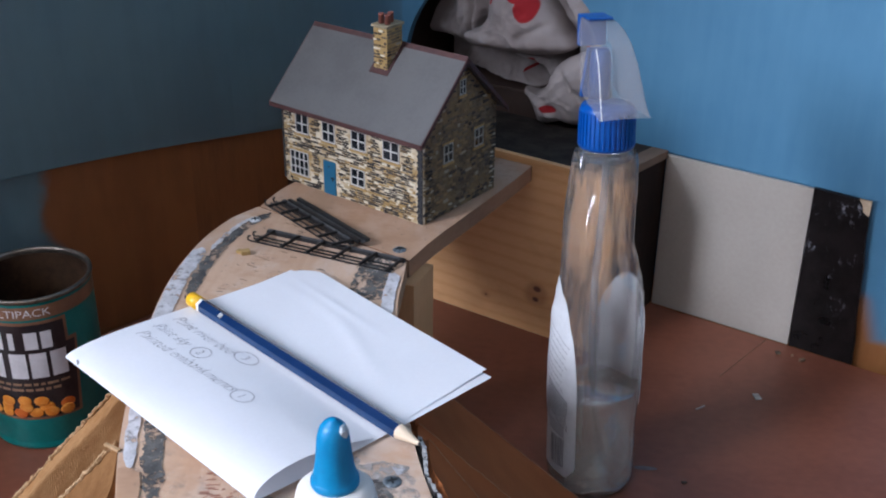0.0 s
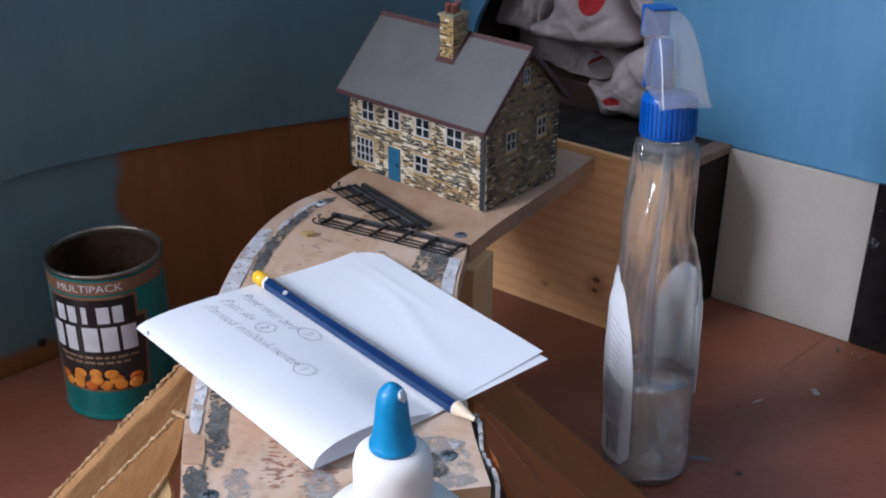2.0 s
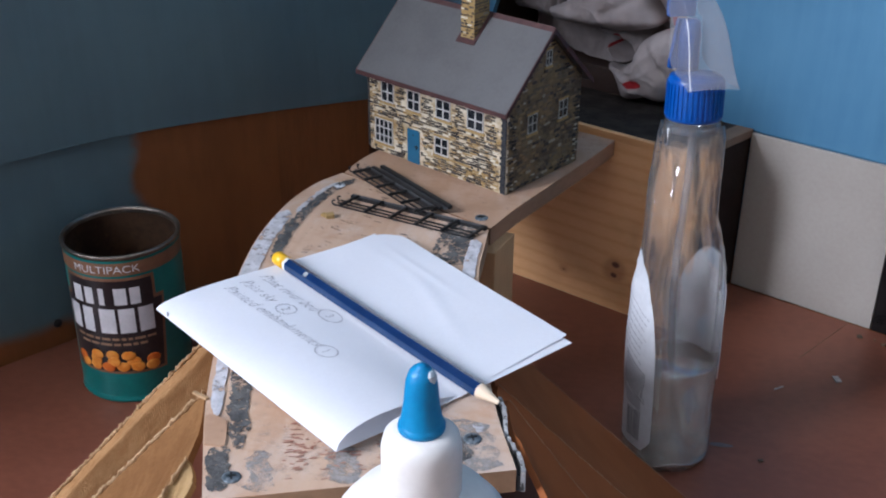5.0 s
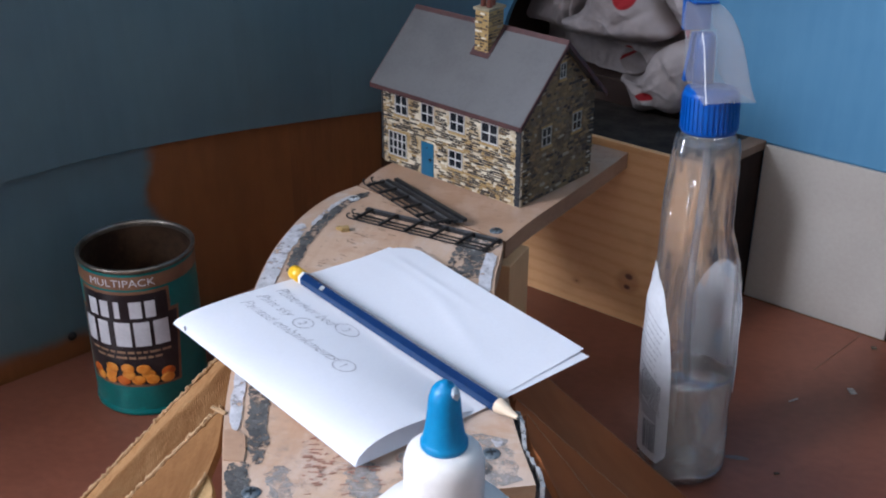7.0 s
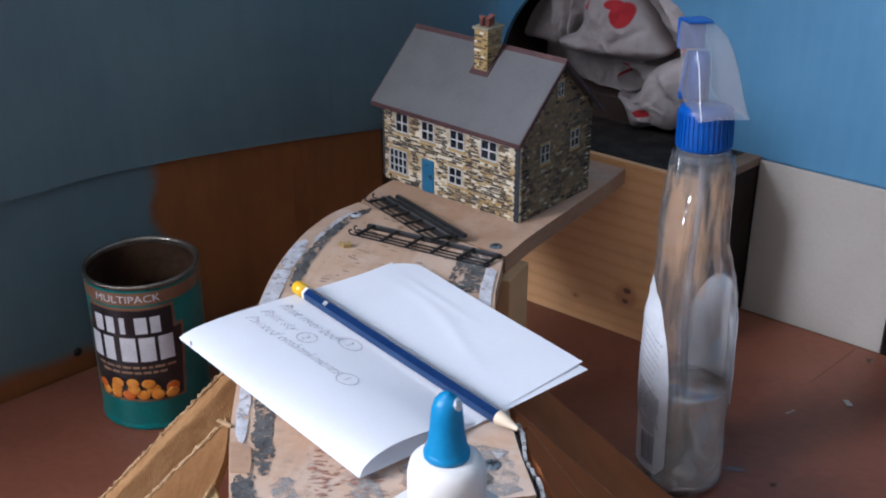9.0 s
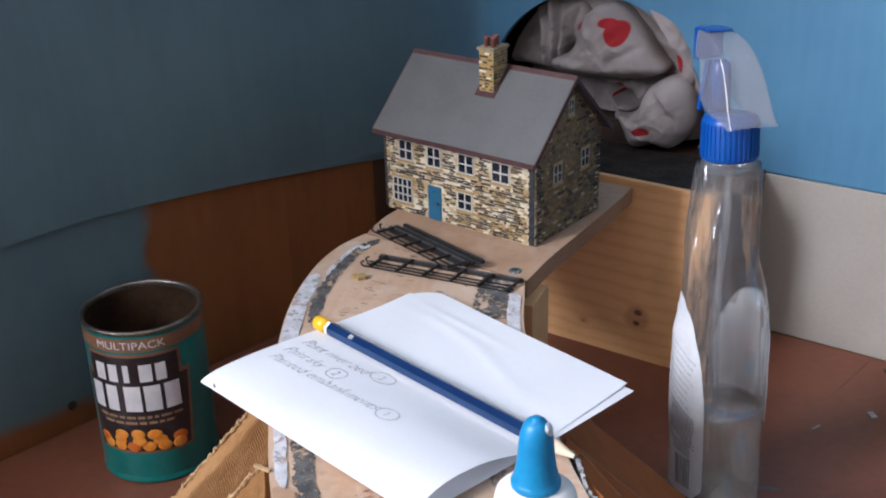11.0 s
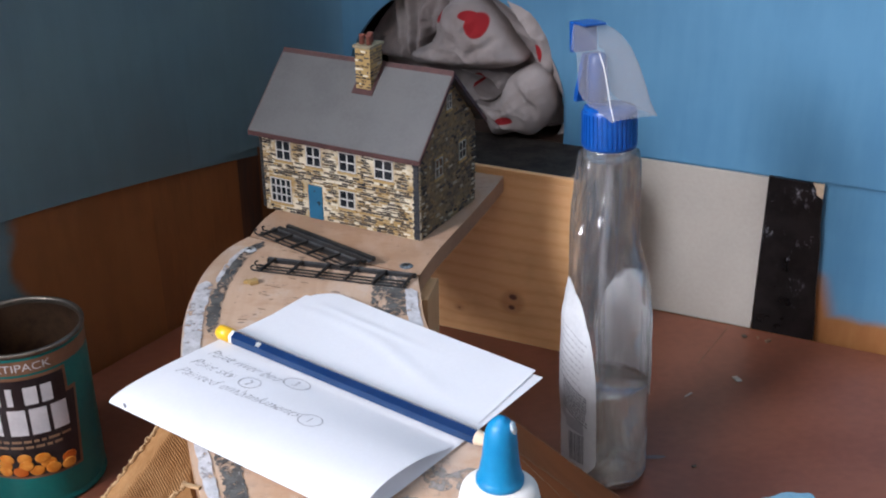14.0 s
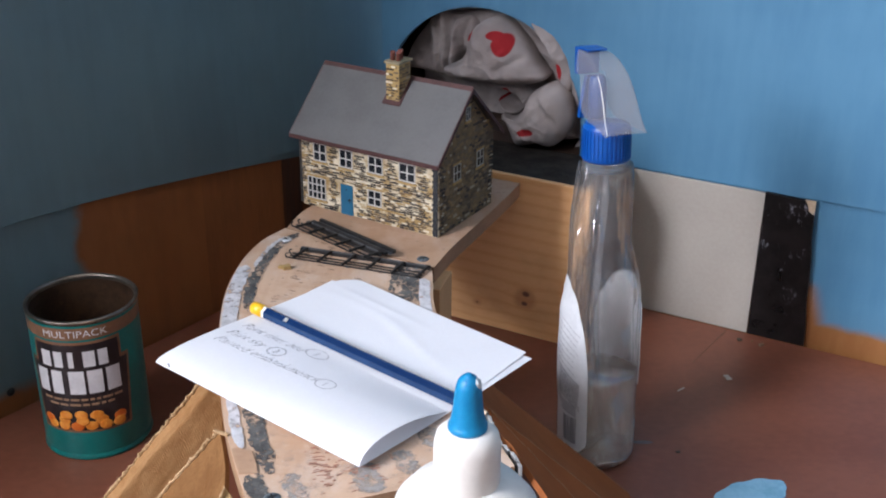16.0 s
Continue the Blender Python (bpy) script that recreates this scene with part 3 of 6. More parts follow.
def grid(nu, nv, place, bm=None):
    """A sheet of nu x nv cells, each corner put by place(u, v)."""
    bm = bm or bmesh.new()
    vs = [[bm.verts.new(place(i / nu, j / nv)) for j in range(nv + 1)] for i in range(nu + 1)]
    for i in range(nu):
        for j in range(nv):
            bm.faces.new((vs[i][j], vs[i + 1][j], vs[i + 1][j + 1], vs[i][j + 1]))
    return bm


def words(text, size, shear=0.0, thin=0.0):
    """Flat letters of the built-in font as a bmesh, starting at the origin along x."""
    cu = bpy.data.curves.new("letters", "FONT")
    cu.body, cu.size, cu.shear, cu.resolution_u = text, size, shear, 3
    cu.offset = -size * thin
    ob = new("letters", cu)
    dg = bpy.context.evaluated_depsgraph_get()
    me = bpy.data.meshes.new_from_object(ob.evaluated_get(dg))
    bm = bmesh.new()
    bm.from_mesh(me)
    bpy.data.objects.remove(ob)
    bpy.data.curves.remove(cu)
    bpy.data.meshes.remove(me)
    return bm


def ring(r, w, seg=20, sx=1.0):
    bm = bmesh.new()
    a = [bm.verts.new((sx * (r - w / 2) * math.cos(k * 6.2832 / seg), (r - w / 2) * math.sin(k * 6.2832 / seg), 0)) for k in range(seg)]
    b = [bm.verts.new((sx * (r + w / 2) * math.cos(k * 6.2832 / seg), (r + w / 2) * math.sin(k * 6.2832 / seg), 0)) for k in range(seg)]
    for k in range(seg):
        bm.faces.new((a[k], a[(k + 1) % seg], b[(k + 1) % seg], b[k]))
    return bm


def wob(x, y=0.0, z=0.0, scale=1.0):
    return noise.noise(Vector((x * scale, y * scale, z * scale)))


# ---- the room ----
FLOOR_Z, CEIL_Z, FAR, JAMB = -0.75, 2.1, 1.9, -0.475

bm = boxes((JAMB, CORNER_L, 0, 0.06, FLOOR_Z, CEIL_Z))
wall_left = tagged(finish("wall_left", bm, M_SKY_L), "lower backdrop board painted brown and sky blue, shade put into the blue", "wall", kind="structure")
wall_left.matrix_world = LEFT


def joint_height(x):
    """Height of the joint between the two backdrop boards of the shaded wall."""
    return 0.1450 - 0.175 * max(0.0, x - 0.04) ** 1.36


def upper_left(u, v):
    x = JAMB + u * (CORNER_L - JAMB)
    z0 = joint_height(x)
    return (x, -0.004 + 0.0006 * wob(x, v, 0, 6), z0 + v * (CEIL_Z - z0))


bm = grid(60, 4, upper_left)
grid(60, 1, lambda u, v: (JAMB + u * (CORNER_L - JAMB), -0.004 + 0.008 * v, joint_height(JAMB + u * (CORNER_L - JAMB))), bm)
ob = tagged(finish("wall_left_upper", bm, M_SKY_U), "upper backdrop sheet painted sky blue, shade put into the colour", "wall", kind="structure")
ob.matrix_world = LEFT

# the backdrop bends round the corner of the room
BEND_X = 0.215
BEND_A, BEND_C = LEFT @ Vector((BEND_X, -0.004, 0)), RIGHT @ Vector((-0.246, -0.0003, 0))
BEND_B = LEFT @ Vector((CORNER_L - 0.003, -0.004, 0))


def bend(u):
    return BEND_A * (1 - u) ** 2 + BEND_B * 2 * u * (1 - u) + BEND_C * u * u


def bend_joint(u):
    return joint_height(BEND_X) - 0.034 * u + 0.034 * u * u


def bend_high(u, v):
    p = bend(u)
    z0 = bend_joint(u)
    return (p.x, p.y, z0 + v * (CEIL_Z - z0))


def bend_low(u, v):
    p = bend(u)
    back = Vector((-0.805, 0.594, 0)).lerp(Vector((0.46, 0.88, 0)), u).normalized() * 0.0034
    return (p.x + back.x, p.y + back.y, v * bend_joint(u))


bm = grid(30, 2, bend_high)
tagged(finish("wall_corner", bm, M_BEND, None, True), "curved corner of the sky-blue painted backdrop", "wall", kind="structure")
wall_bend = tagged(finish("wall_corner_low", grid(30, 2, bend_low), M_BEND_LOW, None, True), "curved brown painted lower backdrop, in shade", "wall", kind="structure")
part("trim", grid(8, 1, lambda u, v: (bend(0.27 + 0.2 * u).x - 0.0026, bend(0.27 + 0.2 * u).y + 0.0018, 0.002 + v * 0.118)), M_DARK_BAND, wall_bend, "dark brown upright band on the lower backdrop")

# lit wall with the round-headed tunnel mouth
HOLE_X, HOLE_Z, HOLE_R, HOLE_BASE = -0.1465, 0.149, 0.0975, 0.1288
bm = boxes((CORNER_R, FAR, 0.003, 0.05, FLOOR_Z, 0.1285), (0.0, FAR, 0, 0.05, 0.1285, 0.30), (CORNER_R, FAR, 0, 0.05, 0.30, CEIL_Z))
arch = [(HOLE_X - HOLE_R, HOLE_BASE)] + [(HOLE_X - HOLE_R * math.cos(math.pi * k / 40), HOLE_Z + HOLE_R * math.sin(math.pi * k / 40)) for k in range(41)] + [(HOLE_X + HOLE_R, HOLE_BASE)]
outer = []
for x, z in arch:
    d = Vector((x - HOLE_X, z - HOLE_Z + 0.0001))
    tx = ((0.0 if d.x > 0 else CORNER_R) - HOLE_X) / d.x if abs(d.x) > 1e-6 else 1e9
    tz = (0.30 - HOLE_Z) / d.y if d.y > 1e-6 else 1e9
    t = min(tx, tz)
    outer.append((HOLE_X + d.x * t, max(0.1285, HOLE_Z + d.y * t)))
va = [[bm.verts.new((x, y, z)) for x, z in arch] for y in (0, 0.006)]
vo = [bm.verts.new((x, 0, z)) for x, z in outer]
for k in range(len(arch) - 1):
    bm.faces.new((va[0][k], va[0][k + 1], vo[k + 1], vo[k]))
    bm.faces.new((va[0][k], va[0][k + 1], va[1][k + 1], va[1][k]))
for sx in (CORNER_R, 0.0):
    k = [i for i in range(len(outer) - 1) if (outer[i][1] < 0.2999) != (outer[i + 1][1] < 0.2999) and (outer[i][0] < HOLE_X) == (sx < HOLE_X)]
    for i in k:
        c = bm.verts.new((sx, 0, 0.30))
        bm.faces.new((vo[i], vo[i + 1], c))
wall_right = tagged(finish("wall_right", bm, M_SKY), "sky-blue painted backdrop with a round tunnel hole", "wall", kind="structure")
wall_right.matrix_world = RIGHT

tun = boxes((-0.26, -0.03, 0.20, 0.21, 0.131, 0.28), (-0.27, -0.26, 0.007, 0.21, 0.131, 0.28), (-0.03, -0.02, 0.007, 0.21, 0.131, 0.28), (-0.27, -0.02, 0.007, 0.21, 0.28, 0.29), (-0.27, -0.02, 0.051, 0.21, 0.12, 0.131), (-0.243, -0.050, 0.0005, 0.0505, 0.1287, 0.1298))
tagged(finish("tunnel_lining", tun, M_STAIN), "dark stained box behind the tunnel hole", "tunnel", kind="structure").matrix_world = RIGHT

# the other walls, floor and ceiling, unseen, close the room
cn = LEFT @ Vector((CORNER_L, 0, 0))
room = [cn, LEFT @ Vector((JAMB, 0, 0)), WINDOW @ Vector((-1.0, 0, 0)), WINDOW @ Vector((1.2, 0, 0)), Vector((1.3, -1.6, 0)), RIGHT @ Vector((FAR, 0, 0))]


def plain_wall(name, a, b):
    bm = bmesh.new()
    d = (b - a).normalized()
    n = Vector((-d.y, d.x, 0)) * 0.05
    pts = [a, b, b - n, a - n]
    prism([(p.x, p.y) for p in pts], FLOOR_Z, CEIL_Z, bm)
    return tagged(finish(name, bm, M_ROOM), "plain brownish room wall", "wall", kind="structure")


plain_wall("wall_jamb", room[1], room[2])
plain_wall("wall_back", room[3], room[4])
plain_wall("wall_side", room[4], room[5])
bm = boxes((-1.0, WIN_X0, -0.06, 0, FLOOR_Z, CEIL_Z), (WIN_X1, 1.2, -0.06, 0, FLOOR_Z, CEIL_Z), (WIN_X0, WIN_X1, -0.06, 0, FLOOR_Z, WIN_Z0), (WIN_X0, WIN_X1, -0.06, 0, WIN_Z1, CEIL_Z))
tagged(finish("wall_window", bm, M_ROOM), "plain brownish wall round the window", "wall", kind="structure").matrix_world = WINDOW
mid = sum(room, Vector()) / len(room)
wide = [(mid + (p - mid) * 1.1) for p in room]
tagged(finish("floor", prism([(p.x, p.y) for p in wide], FLOOR_Z - 0.05, FLOOR_Z), M_CARPET), "dark carpeted floor below the table", "floor", kind="structure")
tagged(finish("ceiling", prism([(p.x, p.y) for p in wide], CEIL_Z, CEIL_Z + 0.05), M_CEIL), "plain white ceiling", "ceiling", kind="structure")

window = tagged(new("window_1"), "white framed window that lets the daylight in", "window", kind="structure")
window.matrix_world = WINDOW
part("window_frame", boxes((WIN_X0, WIN_X0 + 0.04, -0.055, -0.01, WIN_Z0, WIN_Z1), (WIN_X1 - 0.04, WIN_X1, -0.055, -0.01, WIN_Z0, WIN_Z1),
                           (WIN_X0 + 0.04, WIN_X1 - 0.04, -0.055, -0.01, WIN_Z0, WIN_Z0 + 0.04), (WIN_X0 + 0.04, WIN_X1 - 0.04, -0.055, -0.01, WIN_Z1 - 0.04, WIN_Z1)), M_FRAME, window)
pane = part("pane", boxes((WIN_X0 + 0.04, WIN_X1 - 0.04, -0.049, -0.045, WIN_Z0 + 0.04, WIN_Z1 - 0.04)), M_GLASS, window)
pane.visible_shadow = False

# ---- the table ----
table = thing("table", Matrix(), "reddish-brown hardboard table top in the corner of the room", "table")
p0 = cn - Vector((0, 0.006, 0))
edge = [p0, LEFT @ Vector((-0.6, -0.002, 0)), LEFT @ Vector((-0.6, -0.95, 0)), RIGHT @ Vector((0.75, -1.35, 0)), RIGHT @ Vector((0.75, -0.002, 0))]
part("table_top", prism([(p.x, p.y) for p in edge], -0.018, 0.0), M_TABLE, table)
for p in edge[1:]:
    q = p + (Vector((0.2, 0.75, 0)) - p) * 0.08
    part("leg", boxes((q.x - 0.025, q.x + 0.025, q.y - 0.025, q.y + 0.025, FLOOR_Z, -0.018)), M_BLOCK, table)

# ---- the box shelf at the tunnel mouth ----
shelf = thing("box_shelf", RIGHT, "pine-fronted box shelf with a black painted top at the tunnel", "shelf")
SHELF_Y, SHELF_T, SHELF_X1 = -0.0985, 0.141, 0.0


def sagging(bm):
    """The shelf's top falls a little towards the wall."""
    for q in bm.verts:
        if q.co.z > 0.1:
            q.co.z -= 0.117 * max(0.0, q.co.y - SHELF_Y)
    return bm


fr = part("front_board", boxes((-0.065, 0.1705, 0, 0.012, 0.0, SHELF_T - 0.006), bevel=0.0006), M_PINE, shelf, "knotty golden pine front board")
fr.matrix_local = Matrix.Translation((-0.1705, SHELF_Y, 0))
part("top_board", sagging(boxes((-0.238, SHELF_X1 - 0.0121, SHELF_Y + 0.004, 0.045, SHELF_T - 0.006, SHELF_T), bevel=0.0006)), M_BLACK, shelf, "black painted top board")
part("front_edge", boxes((-0.238, SHELF_X1 + 0.001, SHELF_Y - 0.0005, SHELF_Y + 0.004, SHELF_T - 0.006, SHELF_T), bevel=0.0006), M_PINE, shelf)
part("side_board", sagging(boxes((SHELF_X1 - 0.010, SHELF_X1, SHELF_Y + 0.012, -0.0005, 0.0, SHELF_T - 0.0062), bevel=0.0005)), M_DARK_SIDE, shelf, "dark stained side board")
part("side_edge", sagging(boxes((SHELF_X1 - 0.012, SHELF_X1 + 0.0012, SHELF_Y + 0.0041, -0.0005, SHELF_T - 0.006, SHELF_T + 0.0004), bevel=0.0005)), M_DULL_WOOD, shelf, "bare brown wooden edge")

# ---- card panels on the lit wall ----
white_panel = tagged(finish("white_card", boxes((0.0013, 0.1125, -0.003, 0.0, 0.0, 0.1275), bevel=0.0005), M_CARD), "off-white card panel standing against the blue backdrop", "card")
white_panel.matrix_world = RIGHT
bm = bmesh.new()
out = [(0.1135, 0.0), (0.1600, 0.0)] + [(0.1600 - 0.0078 * k / 6 + 0.0006 * math.sin(k * 2.1), 0.116 * k / 6) for k in range(1, 7)] + [(0.1475, 0.119), (0.1465, 0.1235), (0.1440, 0.1275), (0.1125, 0.1285)]
lo = [bm.verts.new((x, -0.0032, z)) for x, z in out]
hi = [bm.verts.new((x, -0.0002, z)) for x, z in out]
bm.faces.new(lo)
bm.faces.new(hi[::-1])
for i in range(len(lo)):
    bm.faces.new((lo[i], lo[(i + 1) % len(lo)], hi[(i + 1) % len(lo)], hi[i]))
black_strip = tagged(finish("black_card", bm, M_SCUFFED), "glossy black card strip with a torn top corner", "card")
black_strip.matrix_world = RIGHT
part("torn_corner", boxes((0.1437, 0.1520, -0.0024, -0.0003, 0.1165, 0.1276)), M_TORN, black_strip, "torn beige corner of bare board")

# ---- the track bed ----
BED, BED_T = 0.136, 0.0115
LEFT_EDGE = ((0.0335, 0.640), (0.0085, 0.709), (-0.0105, 0.785), (-0.0210, 0.855), (-0.0200, 0.908), (-0.0115, 0.945), (0.0020, 0.9680))
RIGHT_EDGE = ((0.1545, 0.684), (0.1390, 0.728), (0.122, 0.795), (0.112, 0.850), (0.1102, 0.883), (0.1092, 0.9040))
left_edge = smooth_line([(*p, 0) for p in LEFT_EDGE], 8)
right_edge = smooth_line([(*p, 0) for p in RIGHT_EDGE], 8)
bed = thing("track_bed", Matrix(), "curved raw plywood track bed with grey ballast paint remains", "track bed")


def plank(outline, mat_top, label, mat_edge):
    bm = prism(outline, BED - BED_T, BED)
    ob = part("plank", bm, (mat_top, mat_edge), bed, label)
    for p in ob.data.polygons:
        p.material_index = 0 if abs(p.normal.z) > 0.5 else 1
    return ob


plank([(p.x, p.y) for p in left_edge] + [(p.x, p.y) for p in reversed(right_edge)], M_PLY, "bare plywood plank, scraped, with pink stains", M_PLY_EDGE)
rear_left = smooth_line([(0.0032, 0.9685, 0), (0.0065, 0.985, 0), (0.013, 1.004, 0), (0.035, 1.045, 0), (0.062, 1.085, 0), (0.083, 1.106, 0)], 4)
rear_right = smooth_line([(0.1755, 1.0622, 0), (0.166, 1.038, 0), (0.142, 0.983, 0), (0.122, 0.938, 0), (0.1102, 0.9055, 0)], 4)
plank([(p.x, p.y) for p in rear_left] + [(p.x, p.y) for p in rear_right], M_PLY_PALE, "sanded pale plywood plank under the house", M_PLY_BROWN)


def on_bed(s, w):
    """A place on the front plank: s from its front end to the joint, w from its left edge to its right."""
    def at(line, s):
        x = s * (len(line) - 1)
        i = min(int(x), len(line) - 2)
        return line[i].lerp(line[i + 1], x - i)
    return at(left_edge, s).lerp(at(right_edge, s), w)


def paint_strip(name, s0, s1, w0, w1, mat, ragged, z, seed, label="", n=150):
    def place(u, v):
        s = s0 + (s1 - s0) * u
        w = w0 + (w1 - w0) * v
        r = ragged * (wob(s * 46, v * 3.1, seed) + 0.7 * wob(s * 190, v * 5.0, seed + 7))
        taper = min(1.0, 9 * u * 1.5, 9 * (1 - u) * 1.5)
        w = (w0 + w1) / 2 + (w - (w0 + w1) / 2) * (0.25 + 0.75 * taper) + r
        p = on_bed(max(0.002, min(0.998, s + 0.006 * wob(v * 9, s * 20, seed))), max(0.006, min(0.994, w)))
        return (p.x, p.y, BED + z + 0.00025 * abs(wob(s * 200, v * 7, seed)))
    bm = grid(n, 4, place)
    return part(name, bm, mat, bed, label)


for k, span in enumerate(((0.075, 0.44, 0.080, 0.150), (0.012, 0.078, 0.012, 0.082), (0.47, 0.985, 0.088, 0.140), (0.60, 0.985, 0.78, 0.935), (0.035, 0.10, 0.80, 0.87))):
    paint_strip("ballast_paint", *span, M_BALLAST_FLAKY, 0.018, 0.0004, 1 + k, "flaked dark grey ballast paint")
paint_strip("grey_smear", 0.005, 0.24, 0.30, 0.74, M_GREY_SMEAR, 0.05, 0.00015, 14, "thin grey paint smear", 40)
paint_strip("grey_smear", 0.01, 0.30, 0.05, 0.30, M_GREY_SMEAR, 0.04, 0.0002, 15, "thin grey paint smear", 40)
paint_strip("grey_smear", 0.08, 0.28, 0.70, 0.86, M_GREY_SMEAR, 0.04, 0.0002, 17, "thin grey paint smear", 40)
for k, span in enumerate(((0.10, 0.27, 0.715, 0.80), (0.004, 0.080, 0.40, 0.50), (0.004, 0.07, 0.14, 0.22), (0.03, 0.10, 0.58, 0.66), (0.004, 0.150, 0.80, 0.960))):
    paint_strip("grey_paint", *span, M_GREY_FLAKY, 0.022, 0.0003, 41 + k, "thin flaked grey paint", 70)
for k, span in enumerate(((0.13, 0.44, 0.018, 0.062), (0.38, 0.66, 0.006, 0.078), (0.66, 0.90, 0.072, 0.094), (0.55, 0.82, 0.93, 0.985), (0.115, 0.136, 0.905, 0.94))):
    paint_strip("white_paint", *span, M_WHITE_FLAKY, 0.008, 0.0006, 11 + k, "flaking white paint patch", 80)
chip = bmesh.new()
prism([(on_bed(s, w).x, on_bed(s, w).y) for s, w in ((0.083, 0.004), (0.080, 0.070), (0.098, 0.078), (0.124, 0.076), (0.134, 0.030), (0.131, 0.004))], BED + 0.0001, BED + 0.0009, chip)
part("veneer_chip", chip, M_PLY_PALE, bed, "lifted chip of bare veneer")
spots = [(random.uniform(0.015, 0.13), random.uniform(0.20, 0.56)) for k in range(9)]
for k in range(150):
    if k < 95:
        s0, w0 = spots[k % 9]
        s, w, long, mat = s0 + random.gauss(0, 0.022), w0 + random.gauss(0, 0.035), random.uniform(0.006, 0.036), M_RED_PAINT
    else:
        s, w, long, mat = random.uniform(0.45, 0.97), random.uniform(0.22, 0.78), random.uniform(0.010, 0.05), random.choice((M_BALLAST, M_DULL_WOOD, M_DULL_WOOD))
    s = max(0.015, s)
    p, q = on_bed(s, w), on_bed(s + random.uniform(-0.003, 0.003), w + long)
    part("fleck", bar(bmesh.new(), (p.x, p.y, BED + 0.0006), (q.x, q.y, BED + 0.0006), random.uniform(0.0002, 0.0007) if k < 95 else 0.0003, 0.0002), mat, bed)

# thin white-painted sliver standing along the lower part of the bed's edge, a black strip put in as the dark of the
# gap behind it
def rim_strip(off, thick, top, low, rag, seed):
    bm = bmesh.new()
    rows = []
    for k in range(161):
        u = k / 160
        p = on_bed(0.002 + 0.225 * u, 1.0)
        j = rag * (wob(u * 14, 0, seed) + 0.5 * wob(u * 60, 2, seed))
        h = 0.0012 * wob(u * 22, 5, seed) + 0.0006 * wob(u * 90, 5, seed)
        x0 = p.x + off + j + 0.0012 * math.sin(u * 9)
        rows.append([bm.verts.new((x0 + dx, p.y, BED + dz)) for dx, dz in ((0, low), (thick, low), (thick * 0.9, top + h), (0, top + h + 0.0003))])
    for p, q in zip(rows, rows[1:]):
        for k in range(4):
            bm.faces.new((p[k], p[(k + 1) % 4], q[(k + 1) % 4], q[k]))
    bm.faces.new(rows[0])
    bm.faces.new(rows[-1][::-1])
    return bm


part("flaked_rim", rim_strip(0.0020, 0.0020, -0.0010, -0.0115, 0.0007, 3), M_RIM, bed, "cracked white painted sliver along the edge")
part("dark_rim", rim_strip(0.0005, 0.0014, -0.0035, -0.0115, 0.0003, 9), M_IRON, bed)

# end riser and post below the planks
d = (on_bed(0, 1) - on_bed(0, 0)).normalized()
riser = thing("support_block", frame_of(on_bed(0, 0).x, on_bed(0, 0).y, d.x, d.y), "rough pine block that carries the track bed", "support block")
part("block", boxes((0.004, 0.122, 0.002, 0.020, 0.0, BED - BED_T), bevel=0.001), M_BLOCK, riser)
post = thing("support_block", frame_of(0.1045, 0.8985, 0.964, -0.266), "square pine post that carries the track bed", "support block")
part("block", boxes((-0.022, 0.0105, 0.0, 0.030, 0.0, BED - BED_T), bevel=0.0008), M_BLOCK, post)

def screw(x, y, mat, label):
    ob = thing("screw", frame_of(x, y, 1, 0.4, BED), label, "screw", "screws in the track bed")
    part("head", lathe([(0.0005, -0.003), (0.0039, -0.0004), (0.0041, 0.0003), (0.0034, 0.0009), (0.0012, 0.0011)], 20), mat, ob, smooth=True)
    part("cross_slot", boxes((-0.0022, 0.0022, -0.0004, 0.0004, 0.0009, 0.00135), (-0.0004, 0.0004, -0.0022, 0.0022, 0.0009, 0.00133)), M_IRON, ob)


screw(0.0055, 0.9475, M_STEEL, "shiny zinc screw head in bare plywood")
screw(0.1025, 0.9185, M_BLUE_SCREW, "dull screw head beside the plank joint")
screw(0.040, 0.656, M_BLUE_SCREW, "paint-smeared dull screw head at the plank end")
screw(0.133, 0.701, M_BLUE_SCREW, "paint-smeared dull screw head in grey paint")

